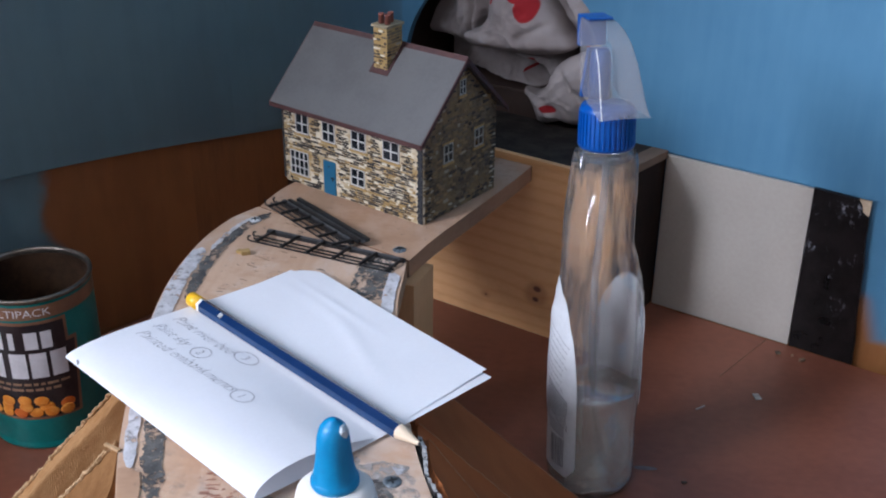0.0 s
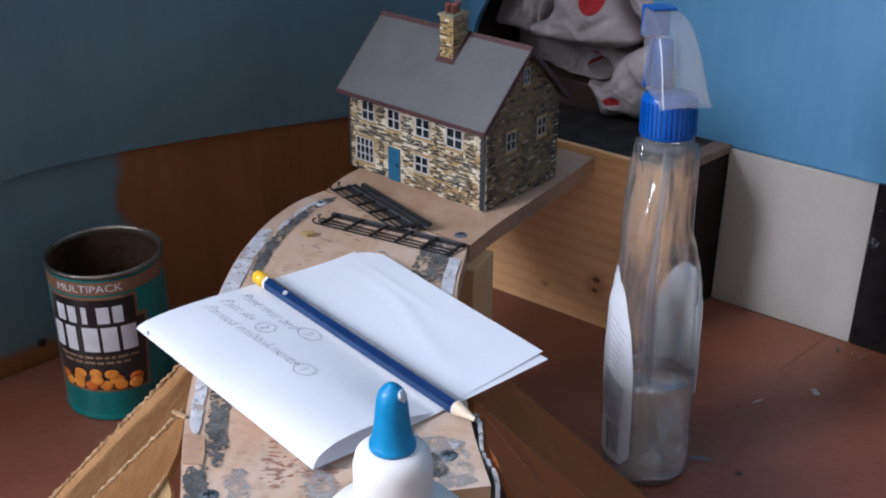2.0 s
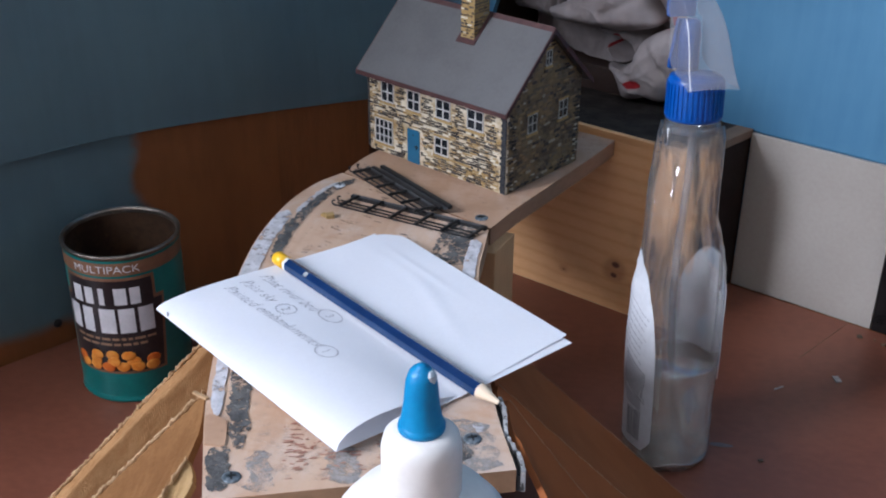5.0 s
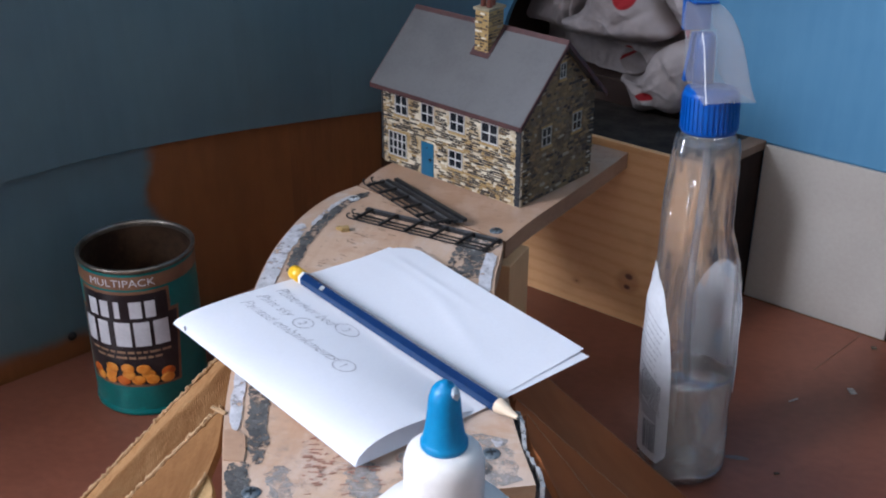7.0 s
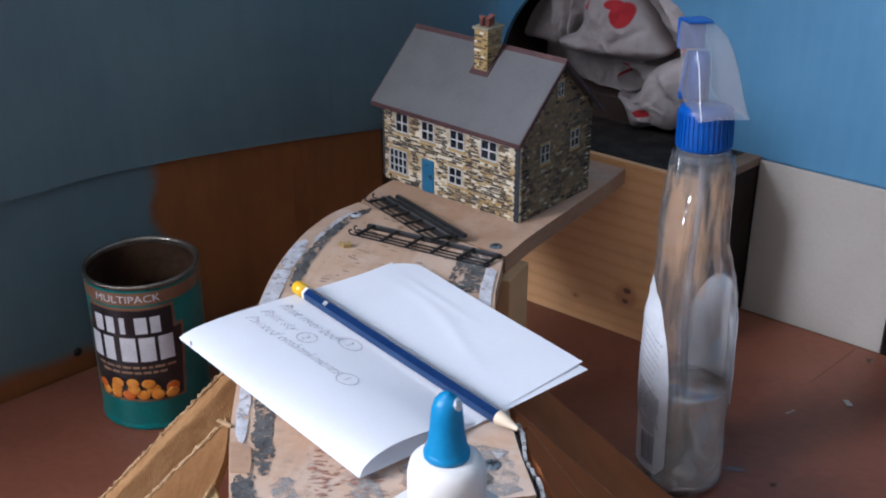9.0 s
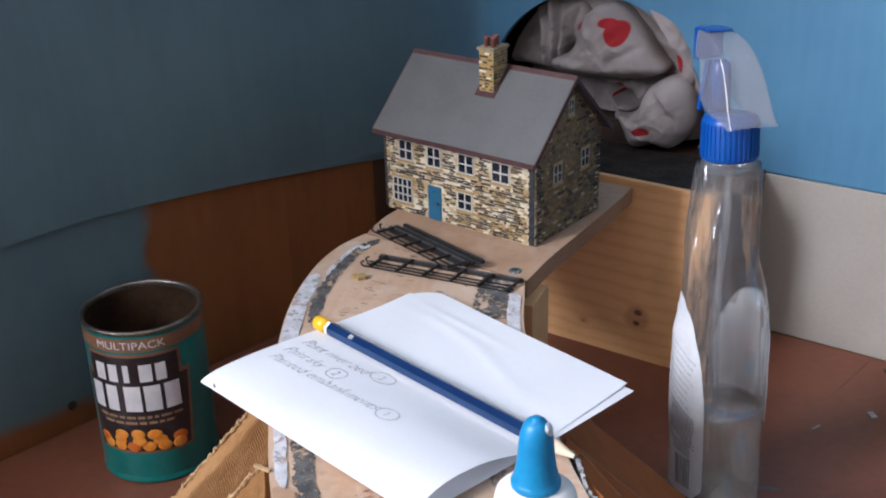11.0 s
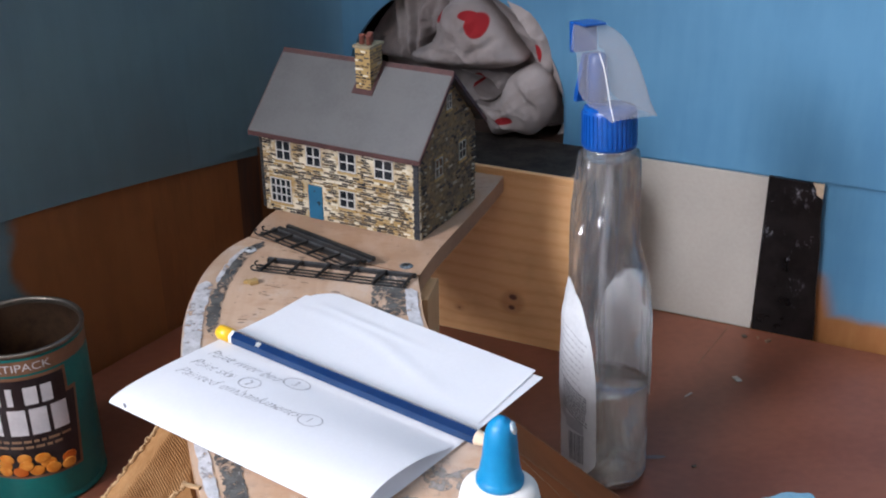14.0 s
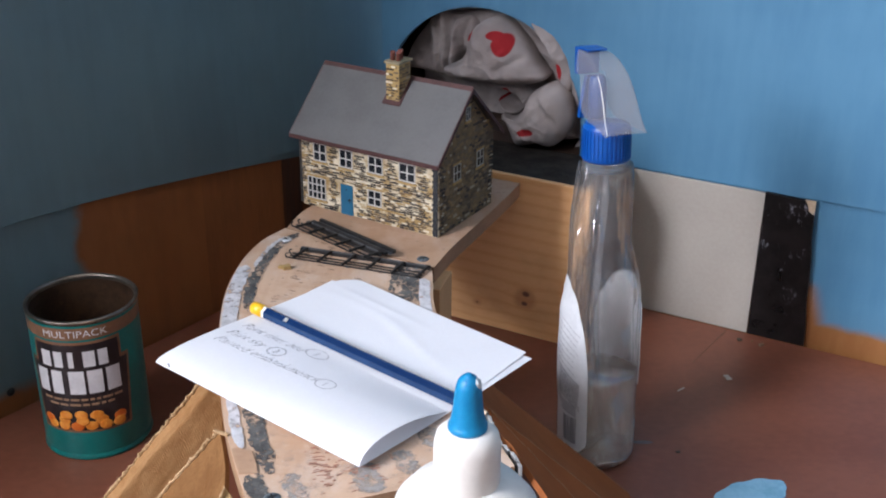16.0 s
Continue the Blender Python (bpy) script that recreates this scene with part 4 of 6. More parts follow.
# ---- embankment strips of corrugated card ----
def strip(s0, e0, s1, e1, lift, mats, label, group, seed, flute):
    """A card strip from the bed's edge down to the table, between a far side s0-e0 and a near side s1-e1."""
    s0, e0, s1, e1 = (Vector(p) for p in (s0, e0, s1, e1))
    st = thing("card_strip", Matrix.Translation(s0), label, "card strip", group)
    d0, a0, a1 = e0 - s0, s1 - s0, e1 - e0
    n = d0.cross(a0).normalized()
    n = n if n.z > 0 else -n

    def base(u, v):
        return d0 * u + (a0 * (1 - u) + a1 * u) * v + n * (lift + 0.0030)

    def face(u, v):
        e = (1.0 if flute else 0.2) * (0.0012 * wob(u * 9, v * 2, seed) + 0.0005 * wob(u * 40, v * 5, seed))
        f = flute * min(1.0, max(0.0, (v - 0.16) / 0.10)) * (0.0007 * math.sin(u * 2 * math.pi * 150 + 1.2 * wob(u * 30, v * 6, seed)) * math.sin(v * 2 * math.pi * 15 + 1.5 * wob(u * 24, v * 3, seed + 2)) + 0.0003 * wob(u * 70, v * 9, seed)) - flute * 0.0008 * math.exp(-((v - 0.10) / 0.05) ** 2)
        return base(u, v + (0.02 * wob(u * 16, 0, seed) if v < 0.01 else 0)) + n * (e + f - 0.0022 * math.sin(min(1, v * 1.1) * math.pi))

    bm = grid(900 if flute > 0.5 else 120, 96 if flute > 0.5 else 12, face)
    g = bmesh.ops.extrude_face_region(bm, geom=list(bm.faces))
    bmesh.ops.translate(bm, vec=-n * 0.003, verts=[v for v in g["geom"] if isinstance(v, bmesh.types.BMVert)])
    part("card_face", bm, mats[0], st)
    across = a0.normalized()
    fluff = 1.0 if flute else 0.16

    def torn(u, v):
        r = fluff * (0.0013 + 0.0010 * wob(u * 26, 0, seed + 3) + 0.0014 * wob(u * 90, 0, seed + 4))
        t = v * 2 * math.pi
        jag = fluff * (0.0024 * wob(u * 40, 3, seed) + 0.0011 * wob(u * 110, 3, seed) + 0.0010 * wob(u * 300, 3, seed) + 0.0008 * wob(u * 700, v * 9, seed))
        return base(u, 0) + across * (0.0004 + jag + r * 0.75 * math.cos(t)) + n * (0.0004 + r * 0.8 * math.sin(t) + 0.0006 * wob(u * 25, 5, seed))

    part("torn_edge", grid(700, 7, torn), mats[1], st, "torn fluffy edge" if flute else "")
    return st


RAW, PAINTED = (M_CORR, M_CORR_TORN), (M_BROWN_CARD, M_BROWN_EDGE)
LEFT_LINES = (((-0.0120, 0.800, 0.122), (-0.1300, 0.6980, 0.002)), ((0.0045, 0.724, 0.124), (-0.1205, 0.6380, 0.002)), ((0.0180, 0.670, 0.1265), (-0.0590, 0.3350, 0.002)), ((0.0262, 0.6560, 0.126), (-0.0260, 0.3300, 0.002)))
RIGHT_LINES = (((0.1205, 0.8147, 0.121), (0.2394, 0.8382, 0.002)), ((0.1340, 0.7508, 0.1270), (0.2690, 0.7560, 0.002)), ((0.1390, 0.7350, 0.129), (0.285, 0.660, 0.002)), ((0.1500, 0.701, 0.129), (0.300, 0.500, 0.002)))
for k in range(3):
    strip(*LEFT_LINES[k], *LEFT_LINES[k + 1], 0.002 * k, (RAW, (M_CORR_DARK, M_CORR_TORN), (M_CORR_PALE, M_CORR_TORN))[k], "brown corrugated card strip with torn edges, sloping to the table", "embankment strips, raw", 20 + k, (1.0, 0.25, 0.25)[k])
    strip(*RIGHT_LINES[k], *RIGHT_LINES[k + 1], 0.002 * k, PAINTED, "orange-brown painted card strip sloping from the track bed", "embankment strips, painted", 30 + k, 0.0)

# ---- the model house ----
HW, HD, HH = 0.119, 0.077, 0.060
HOUSE = frame_of(0.0098, 1.0145, 0.859, -0.512, BED + 0.0002)
house = thing("model_house", HOUSE, "small stone model cottage with a grey roof, on plywood", "model house")
RIDGE_Y, RIDGE_Z, EAVE_Y, EAVE_Z = HD / 2, 0.1008, -0.0075, 0.0575
PITCH = (RIDGE_Z - EAVE_Z) / (RIDGE_Y - EAVE_Y)

FRONT_WINDOWS = ((0.0112, 0.0228, 0.0372, 0.0512, 2, 2), (0.0350, 0.0463, 0.0368, 0.0507, 2, 2), (0.0603, 0.0728, 0.0375, 0.0507, 2, 2),
                 (0.0868, 0.1004, 0.0370, 0.0507, 2, 2), (0.0050, 0.0214, 0.0066, 0.0240, 4, 3), (0.0595, 0.0713, 0.0122, 0.0245, 2, 2))
DOOR = (0.0352, 0.0460, 0.0, 0.0236)
GABLE_WINDOWS = ((0.0205, 0.0300, 0.0350, 0.0475, 2, 2), (0.0530, 0.0625, 0.0365, 0.0490, 2, 2), (0.0365, 0.0425, 0.0760, 0.0860, 2, 2))


def roof_under(y):
    return EAVE_Z + PITCH * ((y if y < RIDGE_Y else HD - y) - EAVE_Y) - 0.0028


T = 0.002
front = part("wall_front", boxes((0, HW, 0, T, 0, roof_under(0) - 0.0002)), M_MORTAR, house, "cream and ochre painted stone front")
part("wall_back", boxes((0, HW, HD - T, HD, 0, roof_under(HD) - 0.0002)), M_MORTAR_DARK, house)


def gable(x0, x1):
    bm = bmesh.new()
    pts = [(T + 0.0001, 0), (HD - T - 0.0001, 0), (HD - T - 0.0001, roof_under(HD)), (RIDGE_Y, roof_under(RIDGE_Y)), (T + 0.0001, roof_under(0))]
    a = [bm.verts.new((x0, y, z)) for y, z in pts]
    b = [bm.verts.new((x1, y, z)) for y, z in pts]
    bm.faces.new(a)
    bm.faces.new(b[::-1])
    for i in range(5):
        bm.faces.new((a[i], a[(i + 1) % 5], b[(i + 1) % 5], b[i]))
    return bm


gable_r = part("wall_gable", gable(HW - T, HW), M_MORTAR_DARK, house, "dark brown stone gable")
gable_l = part("wall_gable", gable(-0.0040, -0.0001), M_MORTAR_DARK, house, "dark brown stone gable")


def stone_bm(w, h, d, bm=None, o=(0, 0, 0), jit=0.0):
    """One stone on the plane y = 0 facing -y, five faces and a chamfered front."""
    bm = bm or bmesh.new()
    j = lambda: random.uniform(-jit, jit)  # noqa: E731
    back = [bm.verts.new((o[0] + x * w, o[1], o[2] + z * h)) for x, z in ((0, 0), (1, 0), (1, 1), (0, 1))]
    c = 0.12
    fr = [bm.verts.new((o[0] + x * w + j(), o[1] - d, o[2] + z * h + j())) for x, z in ((c / 2, c), (1 - c / 2, c), (1 - c / 2, 1 - c), (c / 2, 1 - c))]
    bm.faces.new(fr)
    for i in range(4):
        bm.faces.new((back[i], back[(i + 1) % 4], fr[(i + 1) % 4], fr[i]))
    return bm


def courses(width, top, openings, row, w_lo, w_hi, gap=-0.40):
    """Positions of stones laid in courses round the openings."""
    z, out = 0.0004, []
    while z < top(width / 2) - row:
        h = row * random.uniform(0.75, 1.2)
        x = random.uniform(-0.002, 0)
        while x < width:
            w = random.uniform(w_lo, w_hi)
            x0, x1 = max(x, 0.0002), min(x + w - 0.0003, width - 0.0002)
            clear = all(x1 < a - 0.0006 or x0 > b + 0.0006 or z + h < c - 0.0016 or z > d + 0.0014 for a, b, c, d, *_ in openings)
            if clear and x1 - x0 > 0.0009 and z + h < top((x0 + x1) / 2) - 0.001 and wob(x0 * 160, z * 300, 2.0) > gap and random.random() > (0.85 if x1 > width - 0.0048 else 0.06):
                out.append((x0, x1 - x0, z + random.uniform(-0.0002, 0.0002), h - random.uniform(0.0003, 0.0008)))
            x += w
        z += h
    return out


def add_windows(wall, m, openings, paint):
    for x0, x1, z0, z1, nx, nz in openings:
        w, h = x1 - x0, z1 - z0
        me = boxes((0, w, -0.0007, 0.0004, 0, 0.0009), (0, w, -0.0007, 0.0004, h - 0.0006, h), (0, 0.0006, -0.0007, 0.0004, 0.0009, h - 0.0006), (w - 0.0006, w, -0.0007, 0.0004, 0.0009, h - 0.0006))
        for k in range(1, nx):
            x = w * k / nx
            box(me, x - 0.00045, x + 0.00045, -0.0006, 0.0004, 0.0012, h - 0.0012)
        for k in range(1, nz):
            z = h * k / nz
            box(me, 0.0012, w - 0.0012, -0.00065, 0.0004, z - 0.00042, z + 0.00042)
        bmesh.ops.transform(me, matrix=m @ Matrix.Translation((x0, 0, z0)), verts=me.verts)
        part("window_frame", me, paint, wall, "painted small-paned window frame")
        for i in range(nx):
            for j in range(nz):
                pb = boxes((w * i / nx + 0.0003, w * (i + 1) / nx - 0.0003, -0.0002, 0.0003, h * j / nz + 0.0003, h * (j + 1) / nz - 0.0003))
                bmesh.ops.transform(pb, matrix=m @ Matrix.Translation((x0, 0, z0)), verts=pb.verts)
                part("pane", pb, M_PANE, wall)
        sb = boxes((-0.0012, w + 0.0012, -0.0009, 0.0, -0.0019, -0.0002), bevel=0.0002)
        bmesh.ops.transform(sb, matrix=m @ Matrix.Translation((x0, 0, z0)), verts=sb.verts)
        part("window_sill", sb, M_SILL, wall)
        lb2 = boxes((-0.0010, w + 0.0010, -0.0005, 0.0, h + 0.0001, h + 0.0013))
        bmesh.ops.transform(lb2, matrix=m @ Matrix.Translation((x0, 0, z0)), verts=lb2.verts)
        part("lintel", lb2, M_SILL, wall)


FLAT = Matrix()
M_FRAME_GABLE = surface("grey_window_paint", (0.24, 0.24, 0.20), (0.46, 0.45, 0.40), 0.7, 300, 900)
add_windows(front, FLAT, FRONT_WINDOWS, M_FRAME)
GAB = Matrix.Translation((HW, 0, 0)) @ pose(0, 0, 0, 0, 0, 90)
add_windows(gable_r, GAB, GABLE_WINDOWS, M_FRAME_GABLE)

door = part("door", boxes((DOOR[0], DOOR[1], -0.0006, 0.0002, 0.0, DOOR[3]), bevel=0.0001), M_DOOR, house, "plain bright blue plank door")
finish("door_handle", boxes((0.0418, 0.0452, -0.0011, -0.0006, 0.0118, 0.0123), (0.0432, 0.0437, -0.0011, -0.0006, 0.0102, 0.0133)), M_IRON, door)
finish("knocker", lathe([(0.0004, 0), (0.0005, 0.0004)], 8), M_IRON, door).matrix_local = Matrix.Translation((0.0406, -0.0007, 0.0200)) @ pose(0, 0, 0, 90)

# ---- roof and chimney ----
def along_x(outline, x0, x1):
    bm = bmesh.new()
    a = [bm.verts.new((x0, y, z)) for y, z in outline]
    b = [bm.verts.new((x1, y, z)) for y, z in outline]
    bm.faces.new(a)
    bm.faces.new(b[::-1])
    for i in range(len(a)):
        j = (i + 1) % len(a)
        bm.faces.new((a[i], a[j], b[j], b[i]))
    return bm


RX0, RX1, RT = -0.0045, 0.1232, 0.0020
part("roof", along_x(((EAVE_Y, EAVE_Z), (RIDGE_Y, RIDGE_Z), (RIDGE_Y, RIDGE_Z - RT * 1.4), (EAVE_Y, EAVE_Z - RT)), RX0, RX1), M_ROOF, house, "plain slate-grey roof slope")
part("roof", along_x(((RIDGE_Y + 0.0001, RIDGE_Z), (HD - EAVE_Y, EAVE_Z), (HD - EAVE_Y, EAVE_Z - RT), (RIDGE_Y + 0.0001, RIDGE_Z - RT * 1.4)), RX0, RX1), M_ROOF, house, "plain slate-grey roof slope")
part("ridge_strip", along_x(((RIDGE_Y - 0.0026, RIDGE_Z - 0.0026), (RIDGE_Y, RIDGE_Z + 0.0007), (RIDGE_Y + 0.0026, RIDGE_Z - 0.0026), (RIDGE_Y, RIDGE_Z - 0.0001)), RX0 - 0.0004, RX1 + 0.0004), M_MAROON, house, "faded maroon ridge strip")
part("eaves_strip", boxes((RX0, RX1, EAVE_Y - 0.0008, EAVE_Y - 0.0001, EAVE_Z - 0.0030, EAVE_Z - 0.0002)), M_MAROON, house, "faded maroon eaves strip")
part("soffit", boxes((RX0 + 0.002, RX1 - 0.002, EAVE_Y + 0.0002, -0.0009, EAVE_Z - 0.0036, EAVE_Z - 0.0021)), M_MAROON, house)
for x in (RX0 - 0.0008, RX1 + 0.0001):
    part("verge_strip", along_x(((EAVE_Y, EAVE_Z - 0.0002), (RIDGE_Y, RIDGE_Z - 0.0002), (HD - EAVE_Y, EAVE_Z - 0.0002), (HD - EAVE_Y, EAVE_Z - 0.0036), (RIDGE_Y, RIDGE_Z - 0.0036), (EAVE_Y, EAVE_Z - 0.0036)), x, x + 0.0007), M_MAROON, house)

CX0, CX1, CY0, CY1, CTOP = 0.0613, 0.0721, 0.0225, 0.0375, 0.1128
chimney = part("chimney", boxes((CX0, CX1, CY0, CY1, 0.078, CTOP)), M_SILL, house, "cream and dark stone chimney")
bm = bmesh.new()
for z in np.arange(0.0835, CTOP - 0.002, 0.0019):
    x = CX0
    while x < CX1 - 0.001:
        w = min(random.uniform(0.0012, 0.0045), CX1 - x)
        if random.random() > 0.42:
            stone_bm(w - 0.0004, random.uniform(0.0009, 0.0015), 0.0004, bm, (x, CY0, z), 0.0002)
        x += w
tagged(finish("stonework", bm, M_STONE_FAR, chimney), kind="stuff")
bm = bmesh.new()
for z in np.arange(0.0835, CTOP - 0.002, 0.0019):
    x = 0
    while x < CY1 - CY0 - 0.001:
        w = min(random.uniform(0.0025, 0.006), CY1 - CY0 - x)
        if random.random() > 0.2:
            stone_bm(w - 0.0004, random.uniform(0.0010, 0.0016), 0.0004, bm, (x, 0, z), 0.0002)
        x += w
bmesh.ops.transform(bm, matrix=Matrix.Translation((CX1, CY0, 0)) @ pose(0, 0, 0, 0, 0, 90), verts=bm.verts)
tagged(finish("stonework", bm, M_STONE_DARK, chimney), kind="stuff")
finish("chimney_cap", boxes((CX0 - 0.0012, CX1 + 0.0012, CY0 - 0.0012, CY1 + 0.0012, CTOP, CTOP + 0.0018), bevel=0.0003), M_CAP, chimney)
for px, py in ((0.0642, 0.0268), (0.0692, 0.0268), (0.0667, 0.0330)):
    pot = finish("chimney_pot", lathe([(0.0019, 0), (0.0017, 0.005), (0.0020, 0.0052), (0.0020, 0.0062), (0.0013, 0.0062), (0.0012, 0.004)], 16), M_POT, chimney, True)
    pot.matrix_local = Matrix.Translation((px, py, CTOP + 0.0018))
fz = lambda y: EAVE_Z + PITCH * (y - EAVE_Y) + 0.0003  # noqa: E731
for x0, x1, y0, y1 in ((CX0 - 0.0022, CX1 + 0.0022, CY0 - 0.0026, CY0 - 0.0001), (CX0 - 0.0022, CX0 - 0.0001, CY0, RIDGE_Y), (CX1 + 0.0001, CX1 + 0.0022, CY0, RIDGE_Y)):
    part("flashing", along_x(((y0, fz(y0)), (y1, fz(y1)), (y1, fz(y1) + 0.0006), (y0, fz(y0) + 0.0006)), x0, x1), M_MAROON, house)

# ---- fence panels of black plastic on the plank joint ----
def fence(m, length, wide, n, double, label):
    f = thing("model_fence", m, label, "model fence", "loose model fences")
    part("rail", boxes((0, length, wide - 0.0030, wide, 0.0, 0.0026), bevel=0.0003), M_FENCE, f)
    part("rail", boxes((0.001, length - 0.001, wide - 0.0020, wide - 0.0010, 0.0026, 0.0032)), M_FENCE_GREY, f)
    for y in (-0.0012, 0.0024, 0.0062):
        part("wire", boxes((-0.0028, length * 0.985, y - 0.00035, y + 0.00035, 0.0010, 0.0018)), M_FENCE, f)
    if double:
        part("rail", boxes((0.001, length * 1.02, wide + 0.0010, wide + 0.0036, 0.0004, 0.0024), bevel=0.0003), M_FENCE, f)
        part("rail", boxes((0.004, length * 1.05, wide + 0.0060, wide + 0.0088, 0.0004, 0.0028), bevel=0.0003), M_FENCE, f)
        part("rail", boxes((0.006, length * 1.04, wide + 0.0036, wide + 0.0060, 0.0004, 0.0012)), M_FENCE_GREY, f)
    for k in range(n):
        x = 0.003 + (length - 0.006) * k / (n - 1)
        part("post", bar(bmesh.new(), (x + 0.0022, wide - 0.002, 0.0030), (x - 0.0012, -0.0022, 0.0022), 0.0013, 0.0016), M_FENCE, f)
    for y in (-0.0012, 0.0050):
        hook = bmesh.new()
        for k in range(6):
            a0, a1 = 0.6 * k, 0.6 * (k + 1)
            c = Vector((-0.0028, y, 0.0030))
            bar(hook, c + 0.0016 * Vector((-math.sin(a0), 0, -math.cos(a0))), c + 0.0016 * Vector((-math.sin(a1), 0, -math.cos(a1))), 0.0008, 0.0008)
        part("hook", hook, M_FENCE, f)
    return f


fence(Matrix.Translation((0.0140, 0.9165, BED)) @ pose(0, 0, 0, 0, 0.3, -17.0), 0.094, 0.0160, 6, False, "black plastic model fence panel lying flat on plywood")
fence(Matrix.Translation((0.0104, 0.9665, BED + 0.0006)) @ pose(0, 0, 0, 1.5, -1.6, -45.5), 0.081, 0.0115, 6, True, "black plastic model fence panel lying across another")

# ---- note, writing and pencil ----
NL, NF, NR = Vector((-0.0425, 0.771, 0)), Vector((0.0792, 0.6758, 0)), Vector((0.1635, 0.7840, 0))
NU, NV = NF - NL, NR - NF
PAPER = BED + 0.0014


def sheet_z(u, v):
    """Height of the upper leaf: a fold at v = 0, a bulge, a valley below the pencil, a lifted far edge."""
    fold = (0.0030 + 0.0050 * u ** 2) * math.sin(min(1.0, v / 0.5) ** 0.55 * math.pi) if v < 0.5 else 0.0
    far = max(0.0, (v - 0.51) / 0.49)
    lift = far ** 1.2 * (0.0008 + 0.0010 * u * u) - 0.0010 * far * u
    lift += 0.00045 * math.exp(-((v - 0.83 + 0.10 * u - 0.05 * math.sin(5 * u)) / 0.030) ** 2) * math.exp(-((u - 0.42) / 0.36) ** 4)
    lift += 0.0005 * math.exp(-((v - 0.90 + 0.02 * u) / 0.016) ** 2) * math.exp(-((u - 0.30) / 0.22) ** 2) + 0.0005 * wob(u * 3.0, v * 3.0, 6.0) * far
    press = min(1.0, max(0.0, (v - 0.28) / 0.24))
    return PAPER + 0.0030 - 0.0029 * u * press * press * (3 - 2 * press) + fold + lift


def upper_leaf(u, v):
    far = max(0.0, (v - 0.5) / 0.5)
    top = v * (1.03 - 0.03 * u) + 0.05 * far
    r = 0.07
    if v > 1 - r and u < r * 1.3:
        a = (r * 1.3 - u) / (r * 1.3)
        top -= 0.06 * a * a * (v - 1 + r) / r
    p = NL + NU * u + NV * top
    p += NU * far * (0.065 * (1 - u) - 0.016 * u)
    return (p.x, p.y, sheet_z(u, v))


note = thing("folded_note", Matrix.Translation((0, 0, 0)), "folded white paper note with pencil handwriting, on the track bed", "paper note")
part("upper_leaf", grid(64, 96, upper_leaf), M_PAPER, note, smooth=True)


def lower_leaf(u, v):
    p = NL + NU * (u * (1.0 + 0.02 * v)) + NV * (v * 1.035)
    return (p.x, p.y, PAPER + 0.0029 * (1 - v) ** 3 - 0.0003)


part("lower_leaf", grid(12, 24, lower_leaf), M_PAPER, note)


def write(bm, u, v, name):
    """Lays flat letters on the upper leaf: x along the fold, y across it."""
    lu, lv = NU.length, NV.length
    for q in bm.verts:
        uu, vv = u + q.co.x / lu, v + q.co.y / lv
        p = Vector(upper_leaf(uu, vv))
        q.co = (p.x, p.y, p.z + 0.0004)
    bmesh.ops.triangulate(bm, faces=bm.faces)
    return part(name, bm, M_PENCIL_LINE, note)


def jitter(bm, seed):
    for q in bm.verts:
        q.co.x += 0.0003 * wob(q.co.x * 500, q.co.y * 300, seed)
        q.co.y += 0.0005 * wob(q.co.x * 260, 0, seed + 5)
    return bm


def hand(text, size, u0, u1, v0, rise, seed):
    """A line of sloping handwriting that fills the stretch u0 to u1."""
    bm = words(text, size, 0.45, 0.019)
    wide = max(q.co.x for q in bm.verts)
    for q in bm.verts:
        q.co.x *= (u1 - u0) * NU.length / wide
        q.co.y += rise * q.co.x
    write(jitter(bm, seed), u0, v0, "handwriting")


hand("Paint river bed", 0.0094, 0.045, 0.365, 0.404, 0.035, 1)
hand("Paint sky", 0.0090, 0.045, 0.235, 0.320, 0.04, 2)
hand("Painted embankments", 0.0088, 0.050, 0.568, 0.246, 0.035, 3)
for u, v, digit, sx in ((0.413, 0.454, "3", 1.5), (0.300, 0.347, "2", 1.15), (0.610, 0.281, "1", 1.25)):
    write(ring(0.0050, 0.0004, 28, sx), u, v, "circled_number")
    write(words(digit, 0.0070, 0, 0.0155), u - 0.013, v - 0.018, "circled_number")
write(bar(bmesh.new(), (0.0, 0.0, 0), (0.0028, -0.0012, 0), 0.0009, 0.0001), 0.058, 0.012, "pencil_tick")

PEN_A, PEN_B = Vector((0.0022, 0.8300, 0)), Vector((0.1428, 0.7218, 0))
pl = (PEN_B - PEN_A).length
pen_dir = (PEN_B - PEN_A).normalized()
PEN_R = 0.0038
pencil = thing("pencil", Matrix.Translation((PEN_A.x, PEN_A.y, sheet_z(0.0, 0.51) + PEN_R + 0.0006)) @ Matrix.Rotation(math.atan2(pen_dir.y, pen_dir.x), 4, "Z") @ pose(0, 0, 0, 0, 1.25, 0),
               "navy blue pencil with a yellow dipped end, on the note", "pencil")


def hex_rod(x0, x1, r, sides=6, r1=None, bm=None):
    bm = bm or bmesh.new()
    r1 = r if r1 is None else r1
    a = [bm.verts.new((x0, r * math.cos(k * 2 * math.pi / sides + 0.5236), r * math.sin(k * 2 * math.pi / sides + 0.5236))) for k in range(sides)]
    b = [bm.verts.new((x1, r1 * math.cos(k * 2 * math.pi / sides + 0.5236), r1 * math.sin(k * 2 * math.pi / sides + 0.5236))) for k in range(sides)]
    bm.faces.new(a)
    bm.faces.new(b[::-1])
    for k in range(sides):
        bm.faces.new((a[k], a[(k + 1) % sides], b[(k + 1) % sides], b[k]))
    return bm


